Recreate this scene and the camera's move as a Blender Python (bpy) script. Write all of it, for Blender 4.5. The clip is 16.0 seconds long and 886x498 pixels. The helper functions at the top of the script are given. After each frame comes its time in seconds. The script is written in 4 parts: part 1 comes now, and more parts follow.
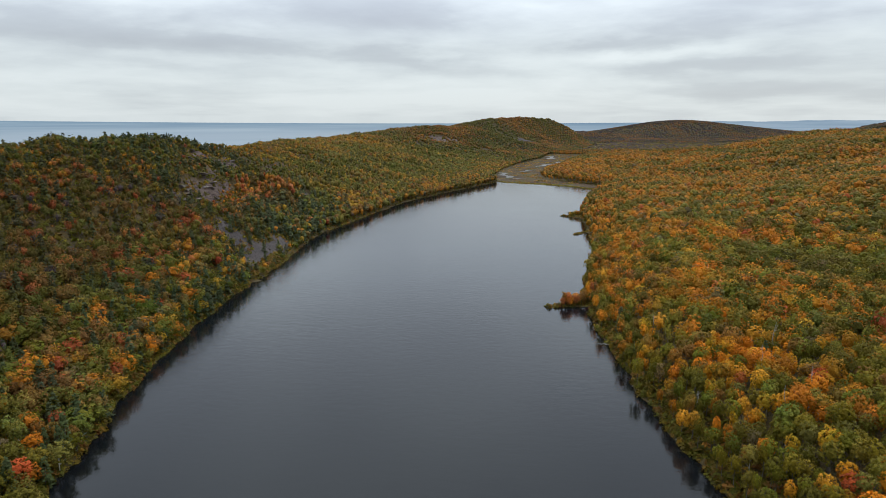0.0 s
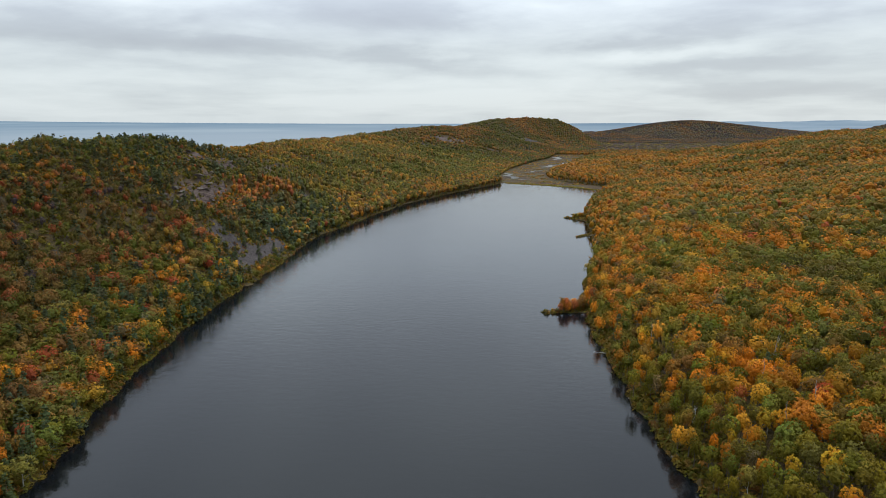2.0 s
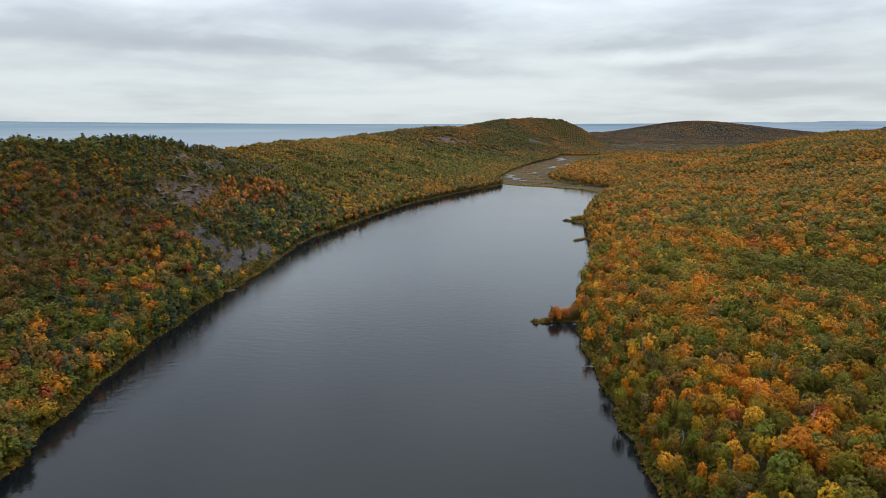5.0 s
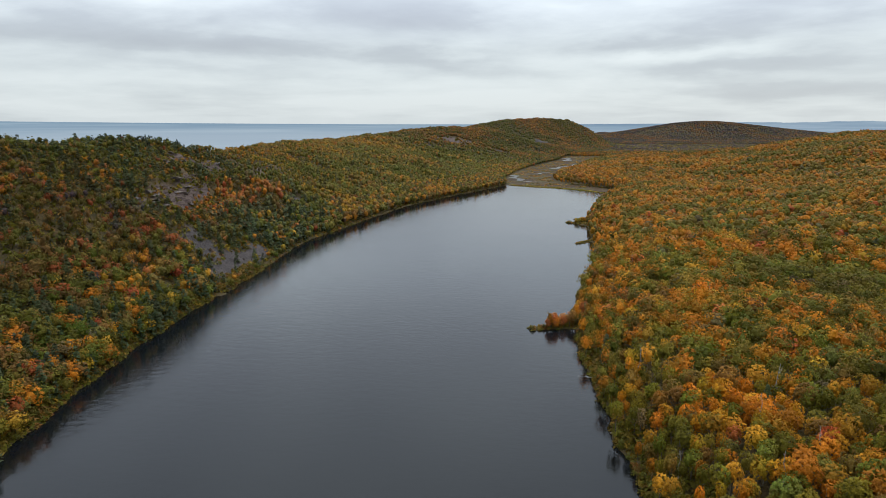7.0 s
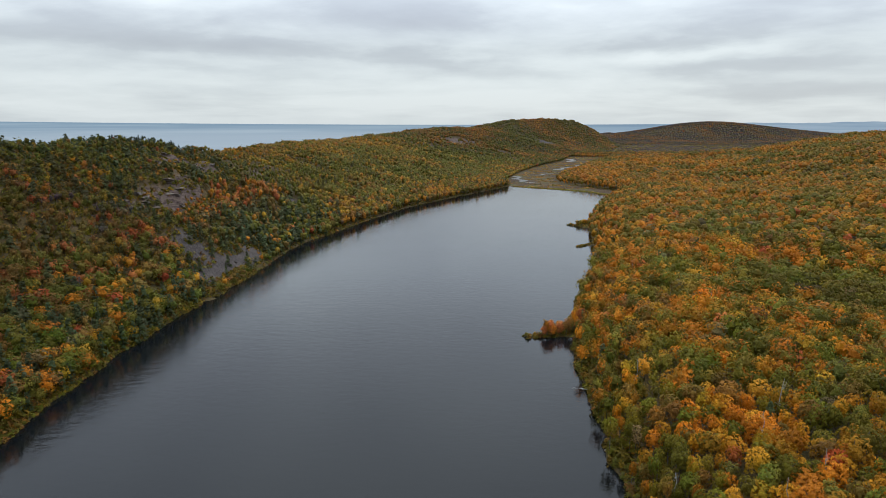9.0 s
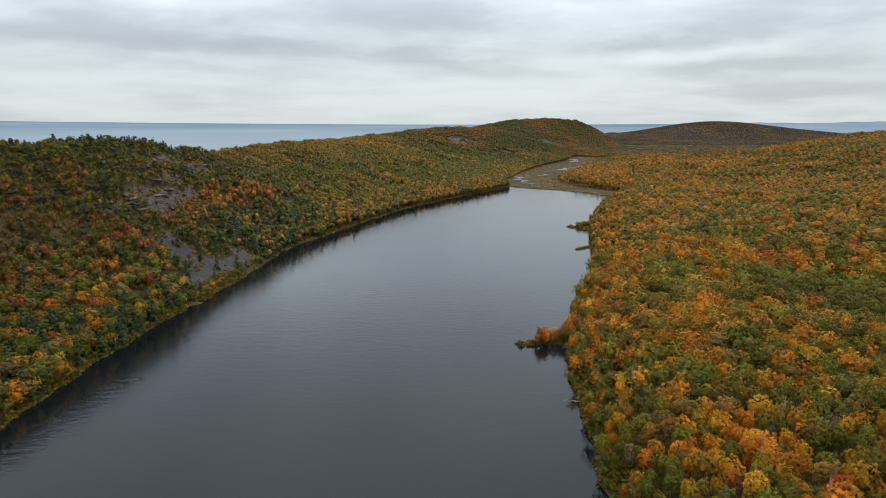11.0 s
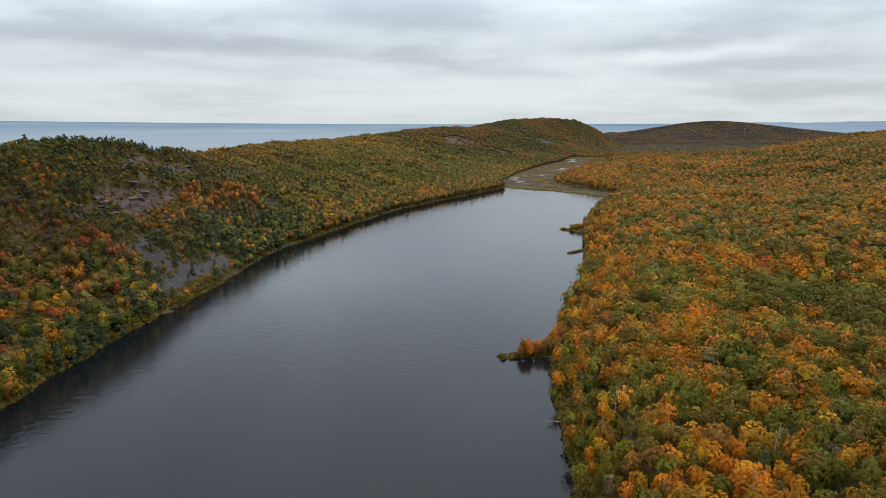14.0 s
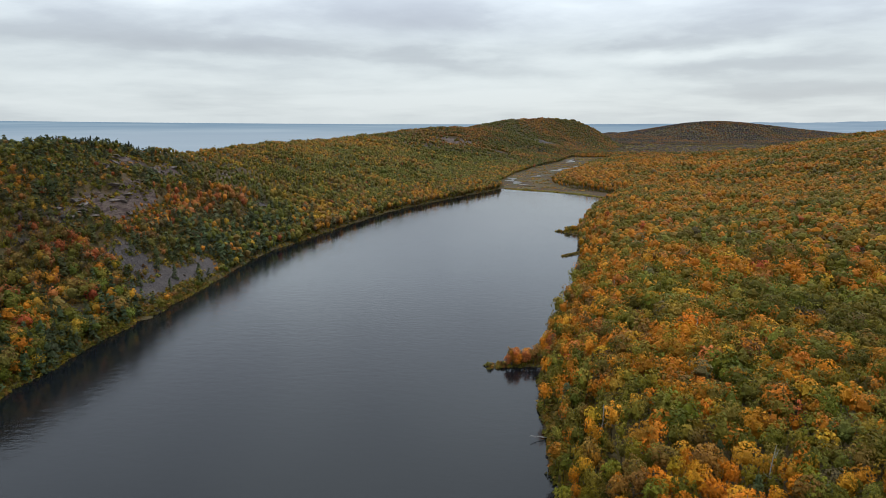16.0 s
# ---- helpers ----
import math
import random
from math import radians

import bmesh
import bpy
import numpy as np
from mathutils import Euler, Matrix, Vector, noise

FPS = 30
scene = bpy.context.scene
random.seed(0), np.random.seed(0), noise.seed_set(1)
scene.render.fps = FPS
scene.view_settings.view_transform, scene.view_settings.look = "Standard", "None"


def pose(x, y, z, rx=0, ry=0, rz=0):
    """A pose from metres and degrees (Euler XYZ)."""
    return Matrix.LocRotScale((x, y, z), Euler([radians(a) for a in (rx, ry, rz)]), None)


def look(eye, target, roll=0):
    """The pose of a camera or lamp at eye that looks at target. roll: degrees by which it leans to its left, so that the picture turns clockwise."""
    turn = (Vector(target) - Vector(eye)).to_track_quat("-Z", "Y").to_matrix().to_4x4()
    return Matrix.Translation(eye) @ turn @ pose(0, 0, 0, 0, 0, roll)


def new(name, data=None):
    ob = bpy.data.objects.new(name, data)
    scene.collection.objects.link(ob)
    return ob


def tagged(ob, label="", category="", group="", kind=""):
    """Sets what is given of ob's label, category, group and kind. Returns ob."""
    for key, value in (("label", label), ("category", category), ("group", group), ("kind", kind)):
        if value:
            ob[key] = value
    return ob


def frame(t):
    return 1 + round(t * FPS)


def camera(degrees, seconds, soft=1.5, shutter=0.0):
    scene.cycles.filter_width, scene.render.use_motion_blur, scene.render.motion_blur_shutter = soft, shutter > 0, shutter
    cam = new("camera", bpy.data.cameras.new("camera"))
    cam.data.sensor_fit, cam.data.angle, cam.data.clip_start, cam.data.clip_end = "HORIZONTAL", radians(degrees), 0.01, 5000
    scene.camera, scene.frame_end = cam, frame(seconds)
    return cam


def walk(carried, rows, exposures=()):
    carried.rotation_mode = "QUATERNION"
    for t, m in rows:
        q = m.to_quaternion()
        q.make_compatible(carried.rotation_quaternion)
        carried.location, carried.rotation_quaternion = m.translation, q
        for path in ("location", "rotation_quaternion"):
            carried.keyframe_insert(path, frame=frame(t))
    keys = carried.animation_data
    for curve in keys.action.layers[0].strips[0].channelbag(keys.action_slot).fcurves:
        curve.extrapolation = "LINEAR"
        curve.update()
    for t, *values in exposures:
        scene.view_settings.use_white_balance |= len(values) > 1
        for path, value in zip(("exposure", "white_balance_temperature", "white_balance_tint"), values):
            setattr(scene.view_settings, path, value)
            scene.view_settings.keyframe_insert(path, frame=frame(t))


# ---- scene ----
cam = camera(68.4, 16.0, soft=0.7)
METRES, EYE, TILT, LEAN, TURN = 98.6, 100.0, -11.4, 0.0, 0.0
ROWS = [
    (0.0, 0.0, 0.0, 0.0, 0.0, 0.0, 0.0),
    (0.5, 0.0193, 0.0239, 0.0045, 0.23, 0.02, -0.04),
    (1.0, 0.0382, 0.048, 0.0094, 0.44, 0.04, -0.08),
    (1.5, 0.0571, 0.0722, 0.0143, 0.63, 0.03, -0.11),
    (2.0, 0.0757, 0.0962, 0.0192, 0.76, 0.03, -0.13),
    (2.5, 0.0946, 0.1204, 0.0241, 0.89, 0.04, -0.17),
    (3.0, 0.1133, 0.1449, 0.0288, 1.0, 0.04, -0.19),
    (3.5, 0.1323, 0.1694, 0.034, 1.04, 0.05, -0.19),
    (4.0, 0.1503, 0.1937, 0.039, 1.08, 0.06, -0.21),
    (6.5, 0.2348, 0.3218, 0.0637, 1.92, 0.06, -0.39),
    (7.0, 0.2494, 0.3486, 0.0694, 2.01, 0.07, -0.41),
    (7.5, 0.2642, 0.3756, 0.0748, 2.1, 0.09, -0.43),
    (8.0, 0.2785, 0.4021, 0.0808, 2.23, 0.1, -0.46),
    (8.5, 0.2936, 0.4289, 0.086, 2.37, 0.1, -0.5),
    (9.0, 0.3076, 0.4538, 0.0913, 2.49, 0.1, -0.52),
    (11.5, 0.3843, 0.5916, 0.1185, 2.92, 0.06, -0.62),
    (12.0, 0.3992, 0.6188, 0.1244, 2.93, 0.04, -0.61),
    (12.5, 0.414, 0.646, 0.1298, 2.93, 0.05, -0.61),
    (13.0, 0.4287, 0.6731, 0.1354, 2.93, 0.04, -0.61),
    (13.5, 0.4434, 0.7002, 0.1414, 2.93, 0.04, -0.61),
    (14.0, 0.4581, 0.7275, 0.147, 2.93, 0.05, -0.62),
    (14.5, 0.4732, 0.7545, 0.1527, 2.93, 0.05, -0.62),
    (15.0, 0.4878, 0.7813, 0.1587, 2.94, 0.04, -0.63),
    (15.5, 0.5029, 0.8085, 0.1641, 2.94, 0.06, -0.62),
    (16.0, 0.5178, 0.8357, 0.1698, 2.94, 0.05, -0.63),
]
walk(cam, [(t, pose(0, 0, EYE, TILT, LEAN, TURN) @ pose(METRES * x, METRES * y, METRES * z, 90 + pitch, roll, yaw)) for t, x, y, z, yaw, pitch, roll in ROWS])


# ---- world, sun ----
def node(nt, kind, **inputs):
    n = nt.nodes.new(kind)
    for key, value in inputs.items():
        n.inputs[key.replace("_", " ")].default_value = value
    return n


def ramp(nt, stops, mode="LINEAR"):
    n = nt.nodes.new("ShaderNodeValToRGB")
    n.color_ramp.interpolation = mode
    els = n.color_ramp.elements
    while len(els) < len(stops):
        els.new(0.5)
    for e, (p, c) in zip(els, stops):
        e.position, e.color = p, (*c, 1) if len(c) == 3 else c
    return n


def maths(nt, op, a, b=None, clamp=False):
    n = nt.nodes.new("ShaderNodeMath")
    n.operation, n.use_clamp = op, clamp
    for i, v in enumerate((a, b)):
        if v is None:
            continue
        if isinstance(v, (int, float)):
            n.inputs[i].default_value = v
        else:
            nt.links.new(v, n.inputs[i])
    return n.outputs[0]


def mix(nt, fac, a, b, blend="MIX"):
    n = nt.nodes.new("ShaderNodeMix")
    n.data_type, n.blend_type = "RGBA", blend
    for sock, v in ((n.inputs[0], fac), (n.inputs[6], a), (n.inputs[7], b)):
        if isinstance(v, (int, float)):
            sock.default_value = v
        elif isinstance(v, tuple):
            sock.default_value = (*v, 1)
        else:
            nt.links.new(v, sock)
    return n.outputs[2]


SUN_ELEVATION, SUN_TURN = 48.0, 35.0
world = bpy.data.worlds.new("overcast_sky")
scene.world = world
world.use_nodes = True
wt = world.node_tree
wt.nodes.clear()
sky = wt.nodes.new("ShaderNodeTexSky")
sky.sky_type, sky.sun_disc = "NISHITA", False
sky.sun_elevation, sky.sun_rotation = radians(SUN_ELEVATION), radians(SUN_TURN)
coord = wt.nodes.new("ShaderNodeTexCoord")
split = wt.nodes.new("ShaderNodeSeparateXYZ")
wt.links.new(coord.outputs["Generated"], split.inputs[0])
dx, dy, dz = split.outputs
up = maths(wt, "MAXIMUM", dz, 0.0)
lift = maths(wt, "ADD", up, 0.11)
plane = wt.nodes.new("ShaderNodeCombineXYZ")
wt.links.new(maths(wt, "DIVIDE", dx, lift), plane.inputs[0])
wt.links.new(maths(wt, "DIVIDE", dy, lift), plane.inputs[1])
plane.inputs[2].default_value = 3.7
big = node(wt, "ShaderNodeTexNoise", Scale=0.52, Detail=7.0, Roughness=0.5, Distortion=0.6)
fine = node(wt, "ShaderNodeTexNoise", Scale=1.6, Detail=7.0, Roughness=0.55, Distortion=0.2)
wt.links.new(plane.outputs[0], big.inputs["Vector"])
wt.links.new(plane.outputs[0], fine.inputs["Vector"])
# long grey cloud banks and brighter breaks over the lake: bearing, height, half lengths, slant, thickness
BANKS = [
    (-0.464, 0.107, 0.135, 0.0119, -0.03, 1.00), (-0.261, 0.098, 0.162, 0.0107, -0.08, 0.80), (-0.033, 0.079, 0.125, 0.0111, -0.12, 0.60), (-0.091, 0.147, 0.107, 0.0135, 0.00, 0.70),
    (-0.508, 0.133, 0.136, 0.0094, 0.00, 0.40), (0.017, 0.036, 0.206, 0.0260, 0.00, -1.20), (0.351, 0.069, 0.105, 0.0097, 0.02, 1.00), (0.304, 0.108, 0.101, 0.0118, 0.12, 0.80),
    (0.494, 0.078, 0.096, 0.0098, 0.05, 0.50), (0.283, 0.089, 0.089, 0.0061, 0.05, -0.80), (0.083, 0.108, 0.114, 0.0193, 0.00, -0.50), (-0.362, 0.065, 0.068, 0.0076, -0.10, 0.50),
    (0.508, 0.124, 0.083, 0.0120, 0.10, 0.45), (0.432, 0.036, 0.157, 0.0080, 0.00, 0.90), (-0.503, 0.050, 0.140, 0.0214, 0.00, -0.40), (0.163, 0.149, 0.124, 0.0119, 0.00, -0.30),
]
bearing = maths(wt, "ARCTAN2", dx, dy)
sheet = wt.nodes.new("ShaderNodeCombineXYZ")
wt.links.new(maths(wt, "MULTIPLY", bearing, 5.0), sheet.inputs[0])
wt.links.new(maths(wt, "MULTIPLY", dz, 17.0), sheet.inputs[1])
ragged = node(wt, "ShaderNodeTexNoise", Scale=1.3, Detail=6.0, Roughness=0.58)
wt.links.new(sheet.outputs[0], ragged.inputs["Vector"])
torn = wt.nodes.new("ShaderNodeSeparateColor")
wt.links.new(ragged.outputs["Color"], torn.inputs[0])
bank_x = maths(wt, "ADD", bearing, maths(wt, "MULTIPLY", maths(wt, "SUBTRACT", torn.outputs[0], 0.5), 0.30))
bank_z = maths(wt, "ADD", dz, maths(wt, "MULTIPLY", maths(wt, "SUBTRACT", torn.outputs[1], 0.5), 0.045))
thick = None
for b_x, b_z, b_w, b_h, slant, amount in BANKS:
    u = maths(wt, "SUBTRACT", bank_x, b_x)
    v = maths(wt, "SUBTRACT", maths(wt, "SUBTRACT", bank_z, b_z), maths(wt, "MULTIPLY", u, slant * 0.94))
    u, v = maths(wt, "DIVIDE", u, b_w * 1.15), maths(wt, "DIVIDE", v, b_h * 1.15)
    g = maths(wt, "POWER", 2.718, maths(wt, "MULTIPLY", maths(wt, "ADD", maths(wt, "MULTIPLY", u, u), maths(wt, "MULTIPLY", v, v)), -1.0))
    g = maths(wt, "MULTIPLY", g, amount)
    thick = g if thick is None else maths(wt, "ADD", thick, g)
dens = maths(wt, "ADD", maths(wt, "MULTIPLY", big.outputs["Fac"], 0.42), maths(wt, "MULTIPLY", fine.outputs["Fac"], 0.20))
dens = maths(wt, "ADD", maths(wt, "ADD", dens, 0.19), maths(wt, "MULTIPLY", thick, 0.125))
cloud = ramp(wt, [(0.36, (0.80, 0.86, 0.88)), (0.44, (0.71, 0.77, 0.795)), (0.51, (0.60, 0.655, 0.69)), (0.58, (0.485, 0.53, 0.575)), (0.68, (0.42, 0.455, 0.505))])
wt.links.new(maths(wt, "ADD", dens, maths(wt, "MULTIPLY", maths(wt, "SUBTRACT", maths(wt, "MINIMUM", up, 0.2), 0.09), 0.45)), cloud.inputs[0])
low = ramp(wt, [(0.0, (1, 1, 1)), (0.06, (0.75, 0.75, 0.75)), (0.14, (0.0, 0.0, 0.0))])
wt.links.new(up, low.inputs[0])
veil = mix(wt, maths(wt, "MULTIPLY", low.outputs[0], 0.45), cloud.outputs[0], (0.66, 0.73, 0.755))
high = ramp(wt, [(0.0, (1, 1, 1)), (0.10, (1.08, 1.09, 1.10)), (0.16, (1.32, 1.34, 1.39)), (0.22, (1.64, 1.69, 1.77)), (0.38, (1.45, 1.49, 1.56)), (0.58, (1.28, 1.31, 1.36)), (0.8, (3.5, 3.53, 3.58)), (1.0, (5.2, 5.24, 5.3))])
wt.links.new(up, high.inputs[0])
deck = mix(wt, 1.0, veil, high.outputs[0], "MULTIPLY")
clear = mix(wt, 1.0, sky.outputs[0], (0.1, 0.1, 0.1), "MULTIPLY")
whole = mix(wt, 0.93, clear, deck)
back = node(wt, "ShaderNodeBackground", Strength=1.0)
wt.links.new(whole, back.inputs[0])
wout = wt.nodes.new("ShaderNodeOutputWorld")
wt.links.new(back.outputs[0], wout.inputs[0])

sun = new("sun", bpy.data.lights.new("sun", "SUN"))
sun.data.energy, sun.data.angle, sun.data.color = 1.1, radians(25), (1.0, 0.96, 0.9)
sa, se = radians(SUN_TURN), radians(SUN_ELEVATION)
sun.matrix_world = look((math.sin(sa) * math.cos(se) * 300, math.cos(sa) * math.cos(se) * 300, math.sin(se) * 300), (0, 0, 0))

# ---- materials ----


def material(name):
    m = bpy.data.materials.new(name)
    m.use_nodes = True
    nt = m.node_tree
    nt.nodes.clear()
    out = nt.nodes.new("ShaderNodeOutputMaterial")
    return m, nt, out


def bump(nt, height, strength, distance):
    b = node(nt, "ShaderNodeBump", Strength=strength, Distance=distance)
    nt.links.new(height, b.inputs["Height"])
    return b.outputs[0]


def leaf_shader(nt, out, colour, through_part=0.32):
    """Leaves, a little glossy and letting light through, rough and mottled like massed foliage."""
    geo = nt.nodes.new("ShaderNodeNewGeometry")
    g = node(nt, "ShaderNodeTexNoise", Scale=1.5, Detail=4.0, Roughness=0.7)
    nt.links.new(geo.outputs["Position"], g.inputs["Vector"])
    r = ramp(nt, [(0.3, (0.66, 0.66, 0.66)), (0.7, (1.28, 1.28, 1.28))])
    nt.links.new(g.outputs["Fac"], r.inputs[0])
    colour = mix(nt, 1.0, colour, r.outputs[0], "MULTIPLY")
    p = node(nt, "ShaderNodeBsdfPrincipled", Roughness=0.65)
    nt.links.new(bump(nt, g.outputs["Fac"], 0.7, 0.7), p.inputs["Normal"])
    p.inputs["Specular IOR Level"].default_value = 0.12
    nt.links.new(colour, p.inputs["Base Color"])
    tr = nt.nodes.new("ShaderNodeBsdfTranslucent")
    nt.links.new(colour, tr.inputs[0])
    m = node(nt, "ShaderNodeMixShader", Fac=through_part)
    nt.links.new(p.outputs[0], m.inputs[1])
    nt.links.new(tr.outputs[0], m.inputs[2])
    nt.links.new(m.outputs[0], out.inputs[0])


def foliage_stand():
    """Leaves of a whole stand: the hue of each tree is kept with its mesh."""
    m, nt, out = material("stand_leaves")
    a = nt.nodes.new("ShaderNodeAttribute")
    a.attribute_name = "hue"
    leaf_shader(nt, out, a.outputs["Color"])
    return m


def foliage_tree(name, stops):
    """Leaves of a single tree: its hue is drawn per object, each leaf a little lighter or darker."""
    m, nt, out = material(name)
    info = nt.nodes.new("ShaderNodeObjectInfo")
    r = ramp(nt, stops)
    nt.links.new(info.outputs["Random"], r.inputs[0])
    a = nt.nodes.new("ShaderNodeAttribute")
    a.attribute_name = "hue"
    leaf_shader(nt, out, mix(nt, 1.0, r.outputs[0], a.outputs["Color"], "MULTIPLY"))
    return m


def bark(name, light, dark, scale):
    m, nt, out = material(name)
    tc = nt.nodes.new("ShaderNodeTexCoord")
    mp = nt.nodes.new("ShaderNodeMapping")
    mp.inputs["Scale"].default_value = (1, 1, 0.35)
    nt.links.new(tc.outputs["Object"], mp.inputs[0])
    n = node(nt, "ShaderNodeTexNoise", Scale=scale, Detail=5.0, Roughness=0.65)
    nt.links.new(mp.outputs[0], n.inputs["Vector"])
    r = ramp(nt, [(0.35, dark), (0.6, light)])
    nt.links.new(n.outputs["Fac"], r.inputs[0])
    p = node(nt, "ShaderNodeBsdfPrincipled", Roughness=0.9)
    nt.links.new(r.outputs[0], p.inputs["Base Color"])
    nt.links.new(bump(nt, n.outputs["Fac"], 0.6, 0.05), p.inputs["Normal"])
    nt.links.new(p.outputs[0], out.inputs[0])
    return m


def ground_material():
    m, nt, out = material("forest_floor_scree_and_marsh")
    geo = nt.nodes.new("ShaderNodeNewGeometry")
    pos = geo.outputs["Position"]
    zone = nt.nodes.new("ShaderNodeAttribute")
    zone.attribute_name = "zone"
    zs = nt.nodes.new("ShaderNodeSeparateColor")
    nt.links.new(zone.outputs["Color"], zs.inputs[0])

    def noise_of(scale, detail=6.0, rough=0.6):
        n = node(nt, "ShaderNodeTexNoise", Scale=scale, Detail=detail, Roughness=rough)
        nt.links.new(pos, n.inputs["Vector"])
        return n.outputs["Fac"]

    def edged(mask, width=0.10):
        wob = maths(nt, "MULTIPLY", maths(nt, "SUBTRACT", noise_of(0.22, 9.0, 0.72), 0.5), 1.3)
        lo = maths(nt, "SUBTRACT", maths(nt, "ADD", mask, wob), 0.5 - width)
        return maths(nt, "DIVIDE", lo, 2 * width, True)

    litter = ramp(nt, [(0.35, (0.016, 0.013, 0.007)), (0.5, (0.055, 0.037, 0.014)), (0.65, (0.11, 0.070, 0.024))])
    nt.links.new(noise_of(0.7, 9.0, 0.75), litter.inputs[0])
    shrub = ramp(nt, [(0.35, (0.035, 0.040, 0.014)), (0.65, (0.10, 0.062, 0.026))])
    nt.links.new(noise_of(0.13, 9.0, 0.7), shrub.inputs[0])
    floor_c = mix(nt, 0.45, litter.outputs[0], shrub.outputs[0])
    stone = ramp(nt, [(0.3, (0.022, 0.019, 0.0195)), (0.5, (0.054, 0.047, 0.046)), (0.72, (0.10, 0.088, 0.084))])
    nt.links.new(noise_of(0.9, 9.0, 0.7), stone.inputs[0])
    tone = ramp(nt, [(0.35, (0.75, 0.72, 0.74)), (0.65, (1.2, 1.15, 1.12))])
    nt.links.new(noise_of(0.07, 5.0), tone.inputs[0])
    scree_c = mix(nt, 1.0, stone.outputs[0], tone.outputs[0], "MULTIPLY")
    crag = ramp(nt, [(0.34, (0.018, 0.011, 0.010)), (0.46, (0.058, 0.038, 0.034)), (0.56, (0.110, 0.082, 0.070)), (0.62, (0.075, 0.052, 0.040)), (0.70, (0.05, 0.050, 0.022))])
    strata = nt.nodes.new("ShaderNodeMapping")
    strata.inputs["Scale"].default_value = (0.12, 0.12, 0.9)
    nt.links.new(pos, strata.inputs[0])
    ledge = node(nt, "ShaderNodeTexNoise", Scale=1.0, Detail=9.0, Roughness=0.7)
    nt.links.new(strata.outputs[0], ledge.inputs["Vector"])
    nt.links.new(ledge.outputs["Fac"], crag.inputs[0])
    reed = ramp(nt, [(0.3, (0.026, 0.017, 0.010)), (0.45, (0.056, 0.034, 0.019)), (0.56, (0.070, 0.052, 0.022)), (0.66, (0.045, 0.052, 0.017))])
    nt.links.new(noise_of(0.03, 7.0), reed.inputs[0])
    c = mix(nt, edged(zs.outputs["Red"]), floor_c, scree_c)
    c = mix(nt, edged(zs.outputs["Blue"]), c, crag.outputs[0])
    c = mix(nt, edged(zs.outputs["Green"]), c, reed.outputs[0])
    p = node(nt, "ShaderNodeBsdfPrincipled", Roughness=0.95)
    p.inputs["Specular IOR Level"].default_value = 0.2
    nt.links.new(c, p.inputs["Base Color"])
    nt.links.new(bump(nt, noise_of(0.5, 9.0, 0.7), 0.8, 1.2), p.inputs["Normal"])
    nt.links.new(p.outputs[0], out.inputs[0])
    return m


def lake_material():
    m, nt, out = material("wind_ruffled_lake_water")
    geo = nt.nodes.new("ShaderNodeNewGeometry")
    mp = nt.nodes.new("ShaderNodeMapping")
    mp.inputs["Rotation"].default_value = (0, 0, radians(20))
    mp.inputs["Scale"].default_value = (0.6, 1.0, 1.0)
    nt.links.new(geo.outputs["Position"], mp.inputs[0])

    def noise_of(scale, detail, rough=0.55):
        n = node(nt, "ShaderNodeTexNoise", Scale=scale, Detail=detail, Roughness=rough)
        nt.links.new(mp.outputs[0], n.inputs["Vector"])
        return n.outputs["Fac"]

    h = maths(nt, "ADD", maths(nt, "MULTIPLY", noise_of(0.35, 4.0), 1.0), maths(nt, "MULTIPLY", noise_of(1.4, 3.0), 0.25))
    gust = ramp(nt, [(0.35, (0.04, 0.04, 0.04)), (0.65, (0.10, 0.10, 0.10))])
    nt.links.new(noise_of(0.012, 6.0), gust.inputs[0])
    p = node(nt, "ShaderNodeBsdfPrincipled", IOR=1.46)
    p.inputs["Base Color"].default_value = (0.0045, 0.0055, 0.0070, 1)
    nt.links.new(gust.outputs[0], p.inputs["Roughness"])
    nt.links.new(bump(nt, h, 0.21, 0.3), p.inputs["Normal"])
    nt.links.new(p.outputs[0], out.inputs[0])
    return m


def far_glow_material(name, stops, streak, near_shore=None):
    """Sea or land so far off that its flat daylight tone is made to glow."""
    m, nt, out = material(name)
    geo = nt.nodes.new("ShaderNodeNewGeometry")
    mp = nt.nodes.new("ShaderNodeMapping")
    mp.inputs["Scale"].default_value = streak
    nt.links.new(geo.outputs["Position"], mp.inputs[0])
    n = node(nt, "ShaderNodeTexNoise", Scale=1.0, Detail=6.0, Roughness=0.6)
    nt.links.new(mp.outputs[0], n.inputs["Vector"])
    r = ramp(nt, stops)
    nt.links.new(n.outputs["Fac"], r.inputs[0])
    colour = r.outputs[0]
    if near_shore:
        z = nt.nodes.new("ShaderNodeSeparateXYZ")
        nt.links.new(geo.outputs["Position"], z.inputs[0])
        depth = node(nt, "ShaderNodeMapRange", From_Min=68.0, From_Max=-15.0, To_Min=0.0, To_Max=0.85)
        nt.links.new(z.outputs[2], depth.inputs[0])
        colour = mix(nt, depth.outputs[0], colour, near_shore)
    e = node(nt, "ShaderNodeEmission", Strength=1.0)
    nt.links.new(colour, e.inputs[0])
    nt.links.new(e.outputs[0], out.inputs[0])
    return m


